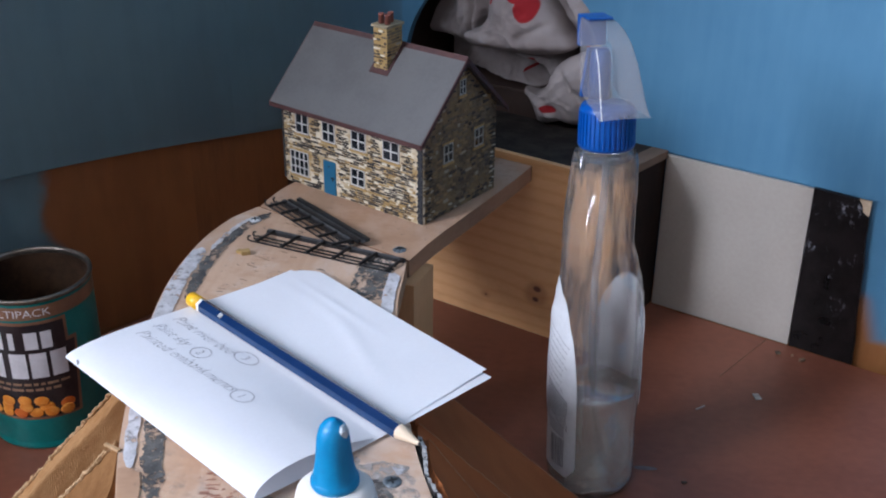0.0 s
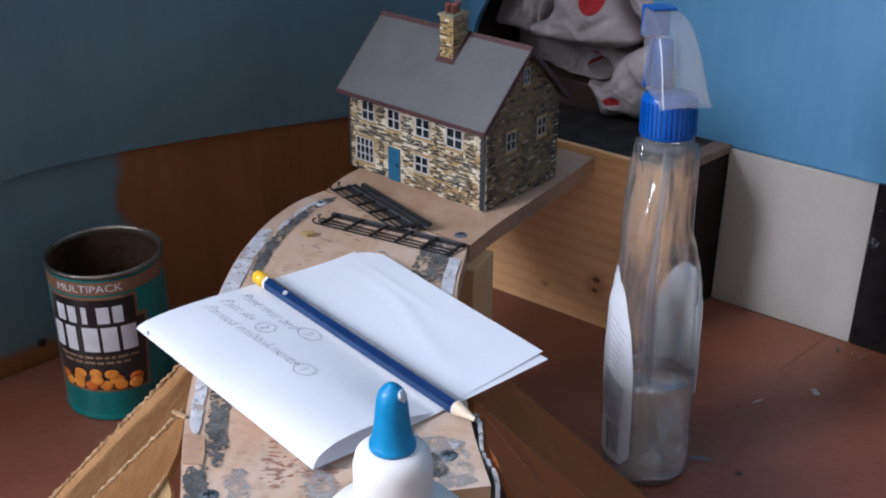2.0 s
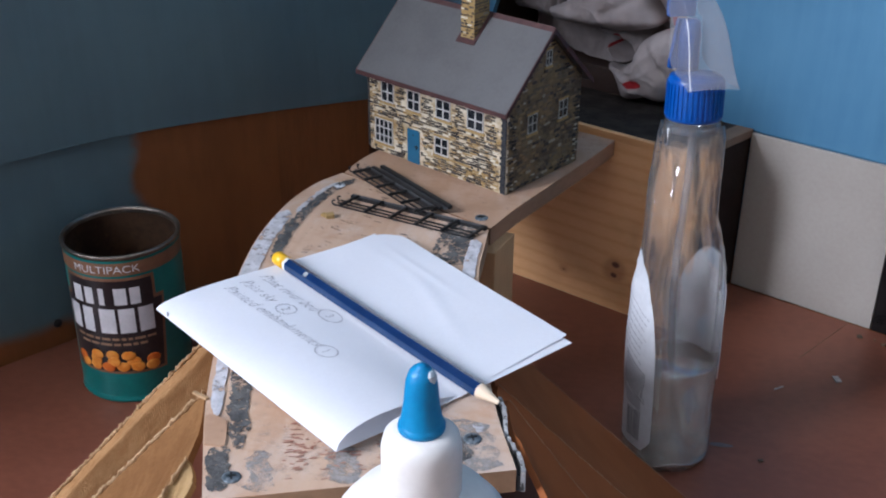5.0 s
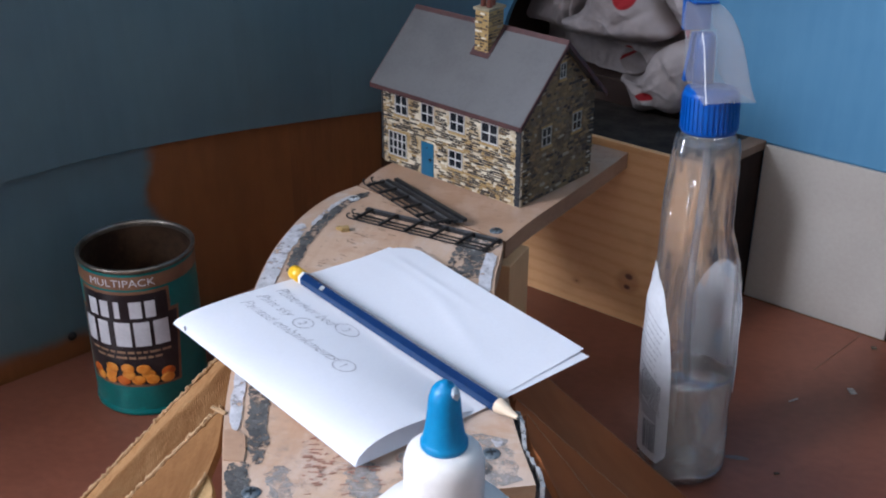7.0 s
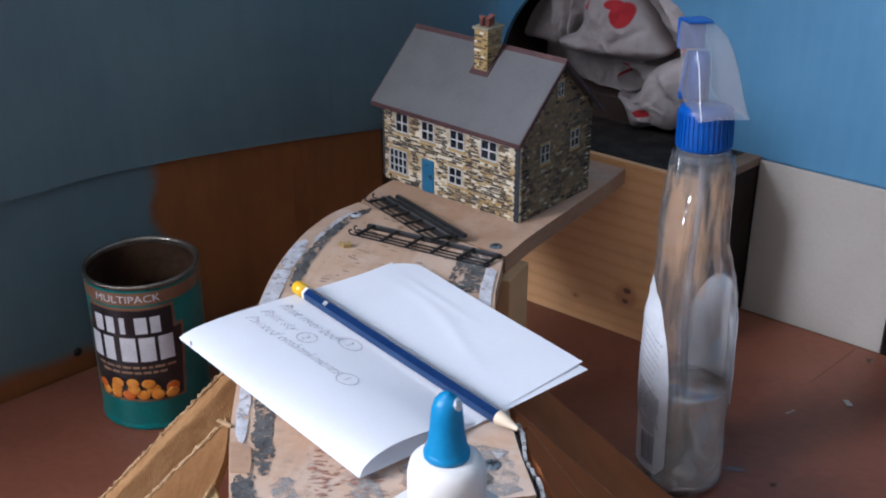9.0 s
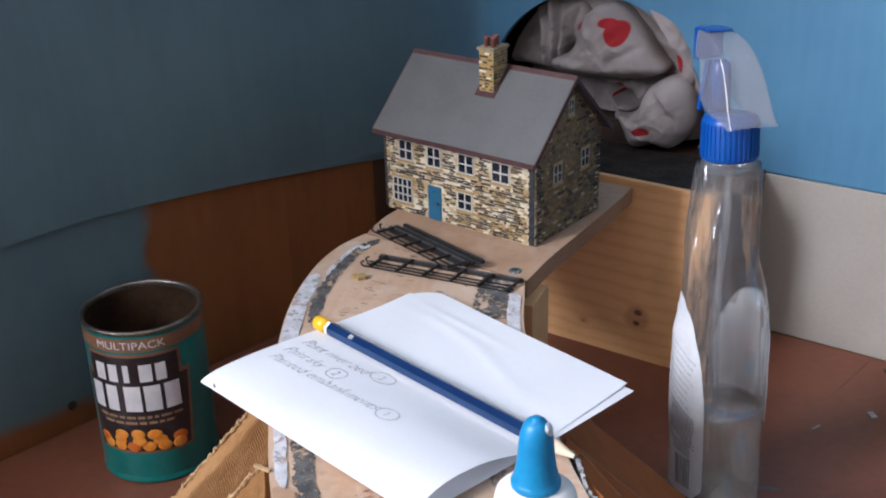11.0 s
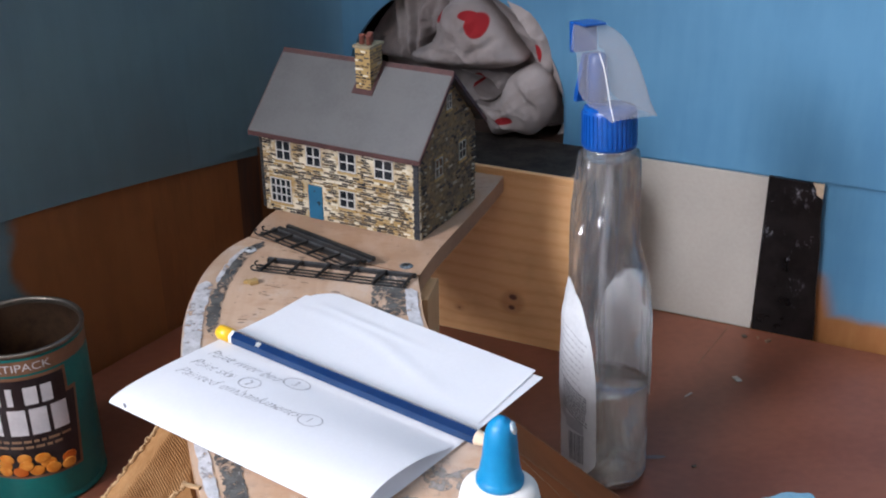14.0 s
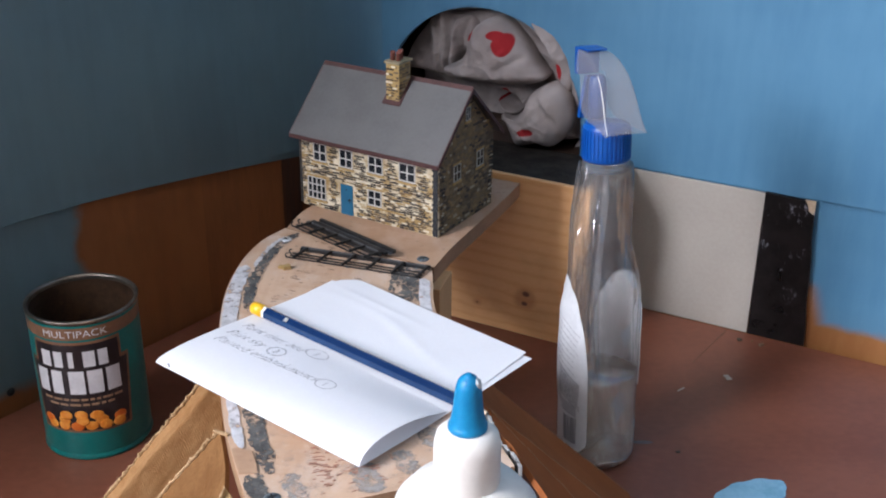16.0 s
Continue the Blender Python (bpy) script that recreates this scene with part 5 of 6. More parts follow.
body = part("barrel", hex_rod(0.0125, pl - 0.0140, PEN_R), (M_NAVY, M_NAVY_REFLECT), pencil, "glossy navy hexagonal barrel")
# one side facet carries the paper's reflection in its lighter colour
for p in body.data.polygons:
    p.material_index = 1 if abs(p.normal.z) < 0.3 and p.normal.y < -0.3 else 0
part("ring", hex_rod(0.0105, 0.0125, PEN_R * 1.01), M_WHITE_RING, pencil)
part("dipped_end", lathe([(0.0006, 0.0), (0.0030, 0.0006), (0.0039, 0.002), (0.0039, 0.0105)], 24), M_YELLOW, pencil, "yellow dipped end", True).matrix_local = pose(0, 0, 0, 0, 90, 0)
part("sharpened_wood", hex_rod(pl - 0.0140, pl - 0.0015, PEN_R * 0.98, 18, 0.0009), M_CEDAR, pencil, "bare sharpened wood")
part("lead", hex_rod(pl - 0.0015, pl, 0.0009, 12, 0.0002), M_GRAPHITE, pencil)
part("foil_mark", boxes((0.0290, 0.0318, -0.0013, 0.0012, PEN_R * 0.866, PEN_R * 0.866 + 0.0001)), M_SILVER, pencil, "worn foil mark").matrix_local = pose(0, 0, 0, 30, 0, 0)

# ---- bean can ----
can = thing("bean_can", frame_of(-0.131, 0.909, 1, 0), "open teal tin can with a black food label, dirty inside", "tin can")
CR, CH = 0.0368, 0.109
part("body", lathe([(CR - 0.0022, 0.0008), (CR - 0.0006, 0.0), (CR + 0.0006, 0.0012), (CR + 0.0004, 0.0030), (CR - 0.0004, 0.0042), (CR, 0.006), (CR, CH - 0.0045), (CR - 0.0003, CH - 0.003)], 96, closed=False), M_TEAL, can, "teal printed can side", True)
part("base", lathe([(0.0005, 0.0022), (CR - 0.002, 0.0022), (CR - 0.001, 0.0026)], 64), M_TIN, can)
part("rim", lathe([(CR - 0.0004, CH - 0.0036), (CR + 0.0009, CH - 0.0024), (CR + 0.0010, CH - 0.0006), (CR + 0.0002, CH), (CR - 0.0012, CH - 0.0002), (CR - 0.0018, CH - 0.0016), (CR - 0.0018, CH - 0.004)], 96, closed=False), M_TIN, can, "dull scratched tin rim", True)
inner = [(CR - 0.0016, CH - 0.003)]
for k in range(24):
    inner.append((CR - 0.0022 + (0.0006 if k % 2 else 0.0), CH - 0.010 - k * 0.0024))
inner += [(CR - 0.003, 0.040), (0.0005, 0.038)]
part("inside", lathe(inner, 72, closed=False), M_RUST, can, "brown stained inside", True)
part("dregs", lathe([(0.0004, 0.060), (0.020, 0.0605), (CR - 0.0026, 0.0615)], 48), M_DREGS, can, smooth=True)
LABEL_A = radians(-84.0)


def wrap(deg, z, lift):
    a = LABEL_A + radians(deg)
    return ((CR + lift) * math.cos(a), (CR + lift) * math.sin(a), z)


def wrapped(d0, d1, z0, z1, lift, slope0=0.0, slope1=0.0, n=20, m=2):
    return grid(n, m, lambda u, v: wrap(d0 - slope0 * (1 - v) + (d1 + slope1 * (1 - v) - d0 + slope0 * (1 - v)) * u, z0 + (z1 - z0) * v, lift))


def wrap_bm(bm, deg, z, lift):
    for q in bm.verts:
        q.co = wrap(deg + math.degrees(q.co.x / CR), z + q.co.y, lift)
    return bm


part("band", lathe([(CR + 0.0002, 0.0950), (CR + 0.0002, 0.1040)], 96, closed=False), M_COPPER, can, "copper coloured band", True)
part("label_border", wrapped(-48.5, 48.5, 0.0765, 0.0935, 0.00022), M_COPPER, can)
part("label_border", wrapped(-57.5, 57.5, 0.0230, 0.0780, 0.00022, -6, -6, 24, 6), M_COPPER, can)
part("label_field", wrapped(-45.5, 45.5, 0.0750, 0.0915, 0.00042), M_LABEL_BLACK, can)
part("label_field", wrapped(-54.5, 54.5, 0.0250, 0.0755, 0.00042, -6, -6, 24, 6), M_LABEL_BLACK, can)
for k in range(5):
    d0 = -38 + k * 15.2
    wd = (11.5, 9.5, 5.5, 12.0, 10.0)[k]
    part("label_shape", wrapped(d0, d0 + wd, 0.0745, 0.0864, 0.0006, n=4), M_LABEL_WHITE, can)
for k in range(5):
    d0 = -48 + k * 19.2
    part("label_shape", wrapped(d0, d0 + (14.5, 12.5, 16, 15.5, 15)[k], 0.0538, 0.0716, 0.0006, n=4), M_LABEL_WHITE, can)
for z, a, b in ((0.0485, -42, 44), (0.0445, -36, 34)):
    x = a
    while x < b:
        wd = random.uniform(4, 12)
        part("small_print", wrapped(x, min(b, x + wd), z, z + 0.0018, 0.0006, n=3), M_LABEL_TEXT, can)
        x += wd + 2
for k in range(14):
    row = 0 if k < 6 else (1 if k < 11 else 2)
    dg = (-36 + k * 14.5) if row == 0 else ((-40 + (k - 6) * 19.5) if row == 1 else (-18 + (k - 11) * 16))
    zz = (0.0285, 0.0325, 0.0370)[row] + 0.0008 * wob(k * 3.1)
    bean = bmesh.new()
    bmesh.ops.create_uvsphere(bean, u_segments=14, v_segments=8, radius=1.0)
    ang = random.uniform(-0.5, 0.5)
    for q in bean.verts:
        x, y, z = q.co
        q.co = (0.0046 * (x * math.cos(ang) - y * math.sin(ang) * 0.7), 0.0036 * (x * math.sin(ang) * 0.7 + y), 0.0006 + 0.0003 * z)
    for q in bean.verts:
        lift = q.co.z + 0.0003 * (k % 3)
        q.co = wrap(dg + math.degrees(q.co.x / CR), zz + q.co.y, lift)
    part("printed_bean", bean, M_BEAN_RED if k % 4 == 2 else M_BEAN, can, smooth=True)
mp = words("MULTIPACK", 0.0072)
wid = max(v.co.x for v in mp.verts)
for v in mp.verts:
    v.co.x = (v.co.x - wid / 2) * 1.12
bmesh.ops.triangulate(mp, faces=mp.faces)
part("band_lettering", wrap_bm(mp, 2, 0.0972, 0.0006), M_LABEL_WHITE, can, "pale lettering on the copper band")

# ---- spray bottle ----
SPRAY = Matrix.Translation((0.2262, 0.890, 0.0002)) @ pose(0, 0, 0, -5.0, 0, 0) @ pose(0, 0, 0, 0, -1.6, 0) @ pose(0, 0, 0, 0, 0, -8) @ Matrix.Diagonal((1.03, 1.03, 1.059, 1))
HEAD_DROP = Matrix.Translation((0, 0, -0.0147))
spray = thing("spray_bottle", SPRAY, "clear plastic trigger spray bottle, one third full, blue collar", "spray bottle")
# height, half width, half depth, sideways shift
PROFILE = ((0.0, 0.0238, 0.0246, -0.001), (0.003, 0.0258, 0.0260, -0.001), (0.010, 0.0262, 0.0262, -0.001), (0.035, 0.0266, 0.0266, -0.001), (0.062, 0.0270, 0.0266, -0.001), (0.085, 0.0275, 0.0268, -0.0008), (0.110, 0.0268, 0.0262, 0.0),
           (0.128, 0.0252, 0.0250, 0.0008), (0.138, 0.0240, 0.0242, 0.0006), (0.147, 0.0226, 0.0232, -0.0006), (0.161, 0.0206, 0.0220, -0.0022), (0.178, 0.0203, 0.0208, -0.0018), (0.195, 0.0198, 0.0198, -0.0006), (0.206, 0.0190, 0.0190, 0.0), (0.2145, 0.0176, 0.0176, 0.0))


def at_height(z):
    for a, b in zip(PROFILE, PROFILE[1:]):
        if z <= b[0]:
            t = (z - a[0]) / (b[0] - a[0])
            t = t * t * (3 - 2 * t)
            return [p + (q - p) * t for p, q in zip(a[1:], b[1:])]
    return PROFILE[-1][1:]


def bottle_point(a, z, inset=0.0):
    w, d, s = at_height(z)
    sq = 1.0 + 0.035 * math.cos(4 * a) * (1 if z < 0.13 else 0.3)
    dent = 0.0
    if z < 0.02:
        dent = 0.0012 * math.cos(5 * a) * (1 - z / 0.02)
    w, d = w * 0.945, d * 0.945
    seam = math.exp(-(((math.degrees(a) - 268 + 60 * (z - 0.15)) % 360 + 180) % 360 - 180) ** 2 / 32) * min(1.0, max(0.0, (z - 0.085) / 0.03)) * min(1.0, max(0.0, (0.204 - z) / 0.02))
    soft = 0.0017 * seam + 0.0007 * noise.noise(Vector((math.cos(a) * 2.2, math.sin(a) * 2.2, z * 38)))
    return (s + (w - inset + soft) * sq * math.cos(a), (d - inset + soft) * sq * math.sin(a), z * 0.932 + dent * 0.5)


def bottle_skin(z0, z1, nz, inset, seg=144, cap_low=False, cap_top=False):
    bm = bmesh.new()
    rows = []
    for j in range(nz + 1):
        z = z0 + (z1 - z0) * j / nz
        rows.append([bm.verts.new(bottle_point(2 * math.pi * k / seg, z, inset)) for k in range(seg)])
    for a, b in zip(rows, rows[1:]):
        for k in range(seg):
            bm.faces.new((a[k], a[(k + 1) % seg], b[(k + 1) % seg], b[k]))
    if cap_low:
        bm.faces.new(rows[0][::-1])
    if cap_top:
        bm.faces.new(rows[-1])
    return bm


part("bottle", bottle_skin(0.0, 0.2145, 90, 0.0, cap_low=True), M_CLEAR, spray, "clear waisted plastic bottle", True)
liquid = part("liquid", bottle_skin(0.004, 0.066, 30, 0.0010, cap_low=True, cap_top=True), (M_LIQUID, M_GLINT), spray, "clear liquid", True)
for p in liquid.data.polygons:
    p.material_index = 1 if len(p.vertices) > 4 else 0


def hoop(z, wave, lobes, thick, inset):
    bm = bmesh.new()
    n, seg = 120, 6
    rows = []
    for k in range(n):
        a = 2 * math.pi * k / n
        c = Vector(bottle_point(a, z + wave * math.cos(lobes * a), inset))
        out = Vector((math.cos(a), math.sin(a), 0))
        rows.append([bm.verts.new(c + thick * (math.cos(q * 2 * math.pi / seg) * out + Vector((0, 0, math.sin(q * 2 * math.pi / seg))))) for q in range(seg)])
    for k in range(n):
        p, q = rows[k], rows[(k + 1) % n]
        for m in range(seg):
            bm.faces.new((p[m], p[(m + 1) % seg], q[(m + 1) % seg], q[m]))
    return bm


for z, wave, thick in ((0.0270, 0.0050, 0.0007), (0.0215, 0.0060, 0.0009), (0.0120, 0.0045, 0.0008), (0.0050, 0.0010, 0.0010)):
    part("base_wave", hoop(z, wave, 5, thick, 0.0008), M_GLINT, spray, "wavy moulded base", True)
def ball(x, y, z, r, flat):
    bm = bmesh.new()
    bmesh.ops.create_uvsphere(bm, u_segments=18, v_segments=10, radius=r, matrix=Matrix.Translation((x, y, z)) @ Matrix.Diagonal((1, 1, flat, 1)))
    return bm


part("base_dome", ball(-0.001, 0, 0.003, 0.0135, 0.95), M_GLINT, spray, "pushed-up clear base", True)
# clear beads added to give the glints that refracted window light makes
for a, z, r in ((248, 0.0270, 0.0024), (284, 0.0262, 0.0026), (268, 0.0085, 0.0040), (258, 0.0640, 0.0030), (292, 0.0632, 0.0020)):
    q = bottle_point(radians(a), z, 0.0045)
    part("moulded_dimple", ball(q[0], q[1], q[2], r, 0.8), M_GLINT, spray, smooth=True)
# hoop added for the glint along the liquid's edge
part("water_line", hoop(0.0662, 0.0, 1, 0.0008, 0.0014), M_GLINT, spray, "clear hoop added at the water line to catch a glint", True)


def sticker(a0, a1, z0, z1, lift, tip):
    """A petal-shaped sticker that narrows towards its top at the angle tip."""
    def place(u, v):
        z = z0 + (z1 - z0) * v
        k = math.sqrt(max(0.0, 1 - max(0.0, (v - 0.42) / 0.58) ** 2))
        k = max(k, 0.02)
        base = min(1.0, 0.80 + 3.5 * v)
        lo, hi = tip + (a0 - tip) * k * base, tip + (a1 - tip) * k * base
        return bottle_point(radians(lo + (hi - lo) * u), z, -lift)
    return grid(24, 40, place)


part("sticker", sticker(176, 257, 0.0125, 0.138, 0.0004, 188), M_STICKER, spray, "white petal-shaped back sticker with small print", True)
part("sticker", sticker(-4, 100, 0.054, 0.134, 0.0004, 52), M_STICKER_BACK, spray, "white petal-shaped front sticker seen from behind", True)


def on_sticker(d0, d1, z0, z1, slope, mat, name, lift=0.0007):
    return part(name, grid(8, 2, lambda u, v: bottle_point(radians(d0 + (d1 - d0) * u), z0 + (z1 - z0) * v + slope * u, -lift)), mat, spray)


for k in range(9):
    d = 184.0 + 0.8 * k
    while d < 240 - 1.2 * k:
        wd = random.uniform(3, 11)
        on_sticker(d, min(d + wd, 244 - 1.2 * k), 0.1120 - k * 0.0043 - 0.00022 * (d - 184), 0.1129 - k * 0.0043 - 0.00022 * (d - 184), -0.00022 * wd, M_STICKER_GREY, "small_print")
        d += wd + 1.6
for k in range(10):
    d = 200.0
    while d < 242:
        wd = random.uniform(2, 7)
        on_sticker(d, min(d + wd, 244), 0.0735 - k * 0.0021 - 0.00022 * (d - 200), 0.0745 - k * 0.0021 - 0.00022 * (d - 200), -0.00022 * wd, M_INK, "small_print")
        d += wd + 1.2
on_sticker(164, 206, 0.055, 0.070, -0.010, M_STICKER_GREY, "print_panel", 0.0006)
on_sticker(206, 238, 0.0415, 0.0500, -0.003, M_STICKER_GREY, "print_panel", 0.0006)
for k in range(11):
    on_sticker(212 + k * 2.5, 212 + k * 2.5 + random.uniform(0.7, 1.8), 0.0185, 0.0385, -0.0006, M_INK, "barcode_line")

neck = lathe([(0.0135, 0.2105), (0.0150, 0.2130), (0.0150, 0.2147), (0.0138, 0.2160), (0.0146, 0.2185)], 40)
part("neck_ring", neck, M_CLEAR, spray, smooth=True)
bm = lathe([(0.0143, 0.2170), (0.0150, 0.2180), (0.0147, 0.2375), (0.0138, 0.2395)], 72)
collar = part("collar", bm, M_BLUE_PLASTIC, spray, "ribbed blue screw collar", True)
ribs = bmesh.new()
for k in range(36):
    a = 2 * math.pi * k / 36
    bar(ribs, (0.0149 * math.cos(a), 0.0149 * math.sin(a), 0.2190), (0.0147 * math.cos(a), 0.0147 * math.sin(a), 0.2365), 0.0011, 0.0011)
finish("ribs", ribs, M_BLUE_PLASTIC, collar)
tube = bmesh.new()
pts = [Vector((0.001, 0, 0.2025)), Vector((0.0, 0.0, 0.17)), Vector((-0.003, 0.002, 0.12)), Vector((-0.002, 0.004, 0.065)), Vector((0.004, 0.004, 0.012))]
tl = smooth_line(pts, 10)
seg = 10
rows = [[tube.verts.new((p.x + 0.0021 * math.cos(k * 6.2832 / seg), p.y + 0.0021 * math.sin(k * 6.2832 / seg), p.z)) for k in range(seg)] for p in tl]
for a, b in zip(rows, rows[1:]):
    for k in range(seg):
        tube.faces.new((a[k], a[(k + 1) % seg], b[(k + 1) % seg], b[k]))
part("dip_tube", tube, M_MILKY, spray, "milky dip tube", True)

# head: the nozzle points along -x, the shroud flares towards +x
SH = ((-0.0300, 0.2797, 0.2660), (-0.0225, 0.2798, 0.2650), (-0.0195, 0.2796, 0.2450), (-0.0120, 0.2788, 0.2412), (-0.0040, 0.2765, 0.2395), (0.0050, 0.2715, 0.2388), (0.0125, 0.2640, 0.2384),
      (0.0180, 0.2550, 0.2382), (0.0228, 0.2460, 0.2380), (0.0285, 0.2388, 0.2378))


def shroud(u, v):
    """The moulded hood: two flat sides and a flat back that slopes down and flares."""
    x = u * (len(SH) - 1)
    i = min(int(x), len(SH) - 2)
    t = x - i
    px, top, bot = [a + (b - a) * t for a, b in zip(SH[i], SH[i + 1])]
    half = 0.0074 + 0.0056 * u ** 1.4
    side = 1 if v > 0.5 else -1
    w = abs(v - 0.5) * 2
    crown = min(0.0016, (top - bot) * 0.4)
    if w < 0.36:
        return (px, side * half * w / 0.36 * 0.94, top - 0.0004 * (w / 0.36) ** 2)
    if w < 0.46:
        k = (w - 0.36) / 0.10
        return (px, side * half * (0.94 + 0.06 * math.sin(k * 1.5708)), top - 0.0004 - (crown - 0.0004) * (1 - math.cos(k * 1.5708)))
    s = (w - 0.46) / 0.54
    return (px, side * (half + 0.0012 * s), top - crown - (top - crown - bot) * s)


part("shroud", grid(54, 48, shroud), M_MILKY, spray, "frosted translucent trigger shroud", True)


def crease(u, v):
    p = Vector(shroud(0.58 + 0.42 * u, 0.30))
    return (p.x, p.y - 0.0003 - 0.0003 * math.cos(6.2832 * v), p.z + 0.0004 * math.sin(6.2832 * v))


part("shroud_rib", grid(24, 6, crease), M_RIB, spray, "pale moulded crease", True)
noz = part("nozzle", boxes((-0.0345, -0.0290, -0.0074, 0.0074, 0.2640, 0.2806), bevel=0.0008), M_BLUE_PLASTIC, spray, "square blue nozzle cap")
finish("outlet", lathe([(0.0022, 0), (0.0024, 0.001)], 12), M_BLUE_PLASTIC, noz).matrix_local = Matrix.Translation((-0.0345, 0, 0.2725)) @ pose(0, 0, 0, 0, -90, 0)
part("nozzle_top", boxes((-0.0290, -0.0165, -0.0068, 0.0068, 0.2796, 0.2808), bevel=0.0005), M_BLUE_PLASTIC, spray)
part("pump_body", lathe([(0.0058, 0.2390), (0.0058, 0.2580), (0.0050, 0.2640), (0.0035, 0.2655)], 24), M_BLUE_PLASTIC, spray, smooth=True).matrix_local = Matrix.Translation((-0.0150, 0, 0))
tg = smooth_line([(-0.0215, 0, 0.2645), (-0.0235, 0, 0.2590), (-0.0265, 0, 0.2510), (-0.0300, 0, 0.2430), (-0.0318, 0, 0.2365)], 5)
trig = bmesh.new()
rows = [[trig.verts.new((p.x + dx, dy, p.z)) for dx, dy in ((-0.002, -0.0050), (0.002, -0.0050), (0.002, 0.0050), (-0.002, 0.0050))] for p in tg]
for p, q in zip(rows, rows[1:]):
    for k in range(4):
        trig.faces.new((p[k], p[(k + 1) % 4], q[(k + 1) % 4], q[k]))
trig.faces.new(rows[0])
trig.faces.new(rows[-1][::-1])
part("trigger", trig, M_BLUE_PLASTIC, spray, "blue squeeze trigger")

for ob in spray.children:
    kind_of = ob.name.split(".")[0]
    if kind_of in ("neck_ring", "collar"):
        ob.matrix_basis = HEAD_DROP @ ob.matrix_basis
    elif kind_of in ("shroud", "shroud_rib", "nozzle", "nozzle_top", "pump_body", "trigger"):
        ob.matrix_basis = HEAD_DROP @ pose(0, 0, 0, 0, 0, -64) @ ob.matrix_basis

# ---- glue bottle ----
glue = thing("glue_bottle", frame_of(0.1298, 0.6090, 1, 0), "white plastic glue bottle with a blue nozzle cap", "glue bottle")
part("body", lathe([(0.028, 0.0), (0.031, 0.003), (0.0325, 0.010), (0.0330, 0.150), (0.0325, 0.162), (0.0300, 0.171), (0.0240, 0.1785), (0.0165, 0.183), (0.0130, 0.184)], 64), M_WHITE_PLASTIC, glue, "white squeezy body", True)
part("collar", lathe([(0.0133, 0.1805), (0.0138, 0.1820), (0.0137, 0.2015), (0.0128, 0.2055), (0.0105, 0.2078), (0.0085, 0.2085)], 48), M_WHITE_PLASTIC, glue, "white screw collar", True)
cap = part("cap", lathe([(0.0076, 0.2083), (0.0080, 0.2088), (0.0080, 0.2104), (0.0075, 0.2110), (0.0073, 0.2116), (0.0066, 0.2150), (0.0060, 0.2190), (0.0056, 0.2240), (0.0052, 0.2275), (0.0043, 0.2305), (0.0030, 0.2322), (0.0018, 0.2326), (0.0015, 0.2334), (0.0004, 0.2335)], 40), M_CYAN_CAP, glue, "bright blue nozzle cap", True)
dg = bmesh.new()
bmesh.ops.create_icosphere(dg, subdivisions=2, radius=0.0026, matrix=Matrix.Translation((0.0030, -0.0006, 0.2290)) @ Matrix.Diagonal((0.8, 1.1, 1.3, 1)))
for q in dg.verts:
    q.co += 0.0007 * Vector((wob(q.co.x * 900, q.co.z * 900), wob(q.co.y * 900, q.co.z * 700), wob(q.co.x * 500, q.co.y * 900)))
finish("dried_glue", dg, M_DRIED, cap)

# ---- cloth stuffed into the tunnel mouth ----
def cloth_material():
    m, nt, bs, obj, xyz = begin("polka_dot_cotton")
    weave = noise_node(nt, obj, 700, 2)
    big = noise_node(nt, obj, 22, 3)
    col = mix_col(nt, step(nt, big.outputs[0], 0.35, 0.7), (0.225, 0.19, 0.182), (0.335, 0.295, 0.286))
    for x, z, rx, rz in CLOTH_DOTS:
        d = maths(nt, "ADD", maths(nt, "POWER", maths(nt, "DIVIDE", maths(nt, "SUBTRACT", xyz[0], x), rx), 2.0),
                  maths(nt, "POWER", maths(nt, "DIVIDE", maths(nt, "SUBTRACT", xyz[2], z), rz), 2.0))
        col = mix_col(nt, maths(nt, "SUBTRACT", 1.0, step(nt, d, 0.85, 1.15)), col, (0.26, 0.006, 0.010))
    nt.links.new(col, bs.inputs["Base Color"])
    bs.inputs["Roughness"].default_value = 0.9
    bump(nt, bs, weave.outputs[0], 0.3, 0.0004)
    return m


CLOTH_DOTS = ((-0.1165, 0.2222, 0.0088, 0.0092), (-0.1240, 0.2292, 0.0072, 0.0036), (-0.1520, 0.2250, 0.0044, 0.0050), (-0.0725, 0.2000, 0.0046, 0.0080), (-0.1285, 0.1705, 0.0046, 0.0042), (-0.0905, 0.1500, 0.0062, 0.0030))
M_CLOTH = cloth_material()


def ridge(x, z, x0, z0, x1, z1, width, height):
    """A soft fold along a line."""
    dx, dz = x1 - x0, z1 - z0
    t = max(0.0, min(1.0, ((x - x0) * dx + (z - z0) * dz) / (dx * dx + dz * dz)))
    q = ((x - x0 - t * dx) ** 2 + (z - z0 - t * dz) ** 2) / (width * width)
    return height * math.exp(-q)


def slope(t):
    return 1 / (1 + math.exp(max(-40.0, min(40.0, t))))


def folds(x, z, points, width, height):
    """A fold along a broken line."""
    return max((ridge(x, z, *p, *q, width, 1.0) for p, q in zip(points, points[1:])), default=0.0) * height


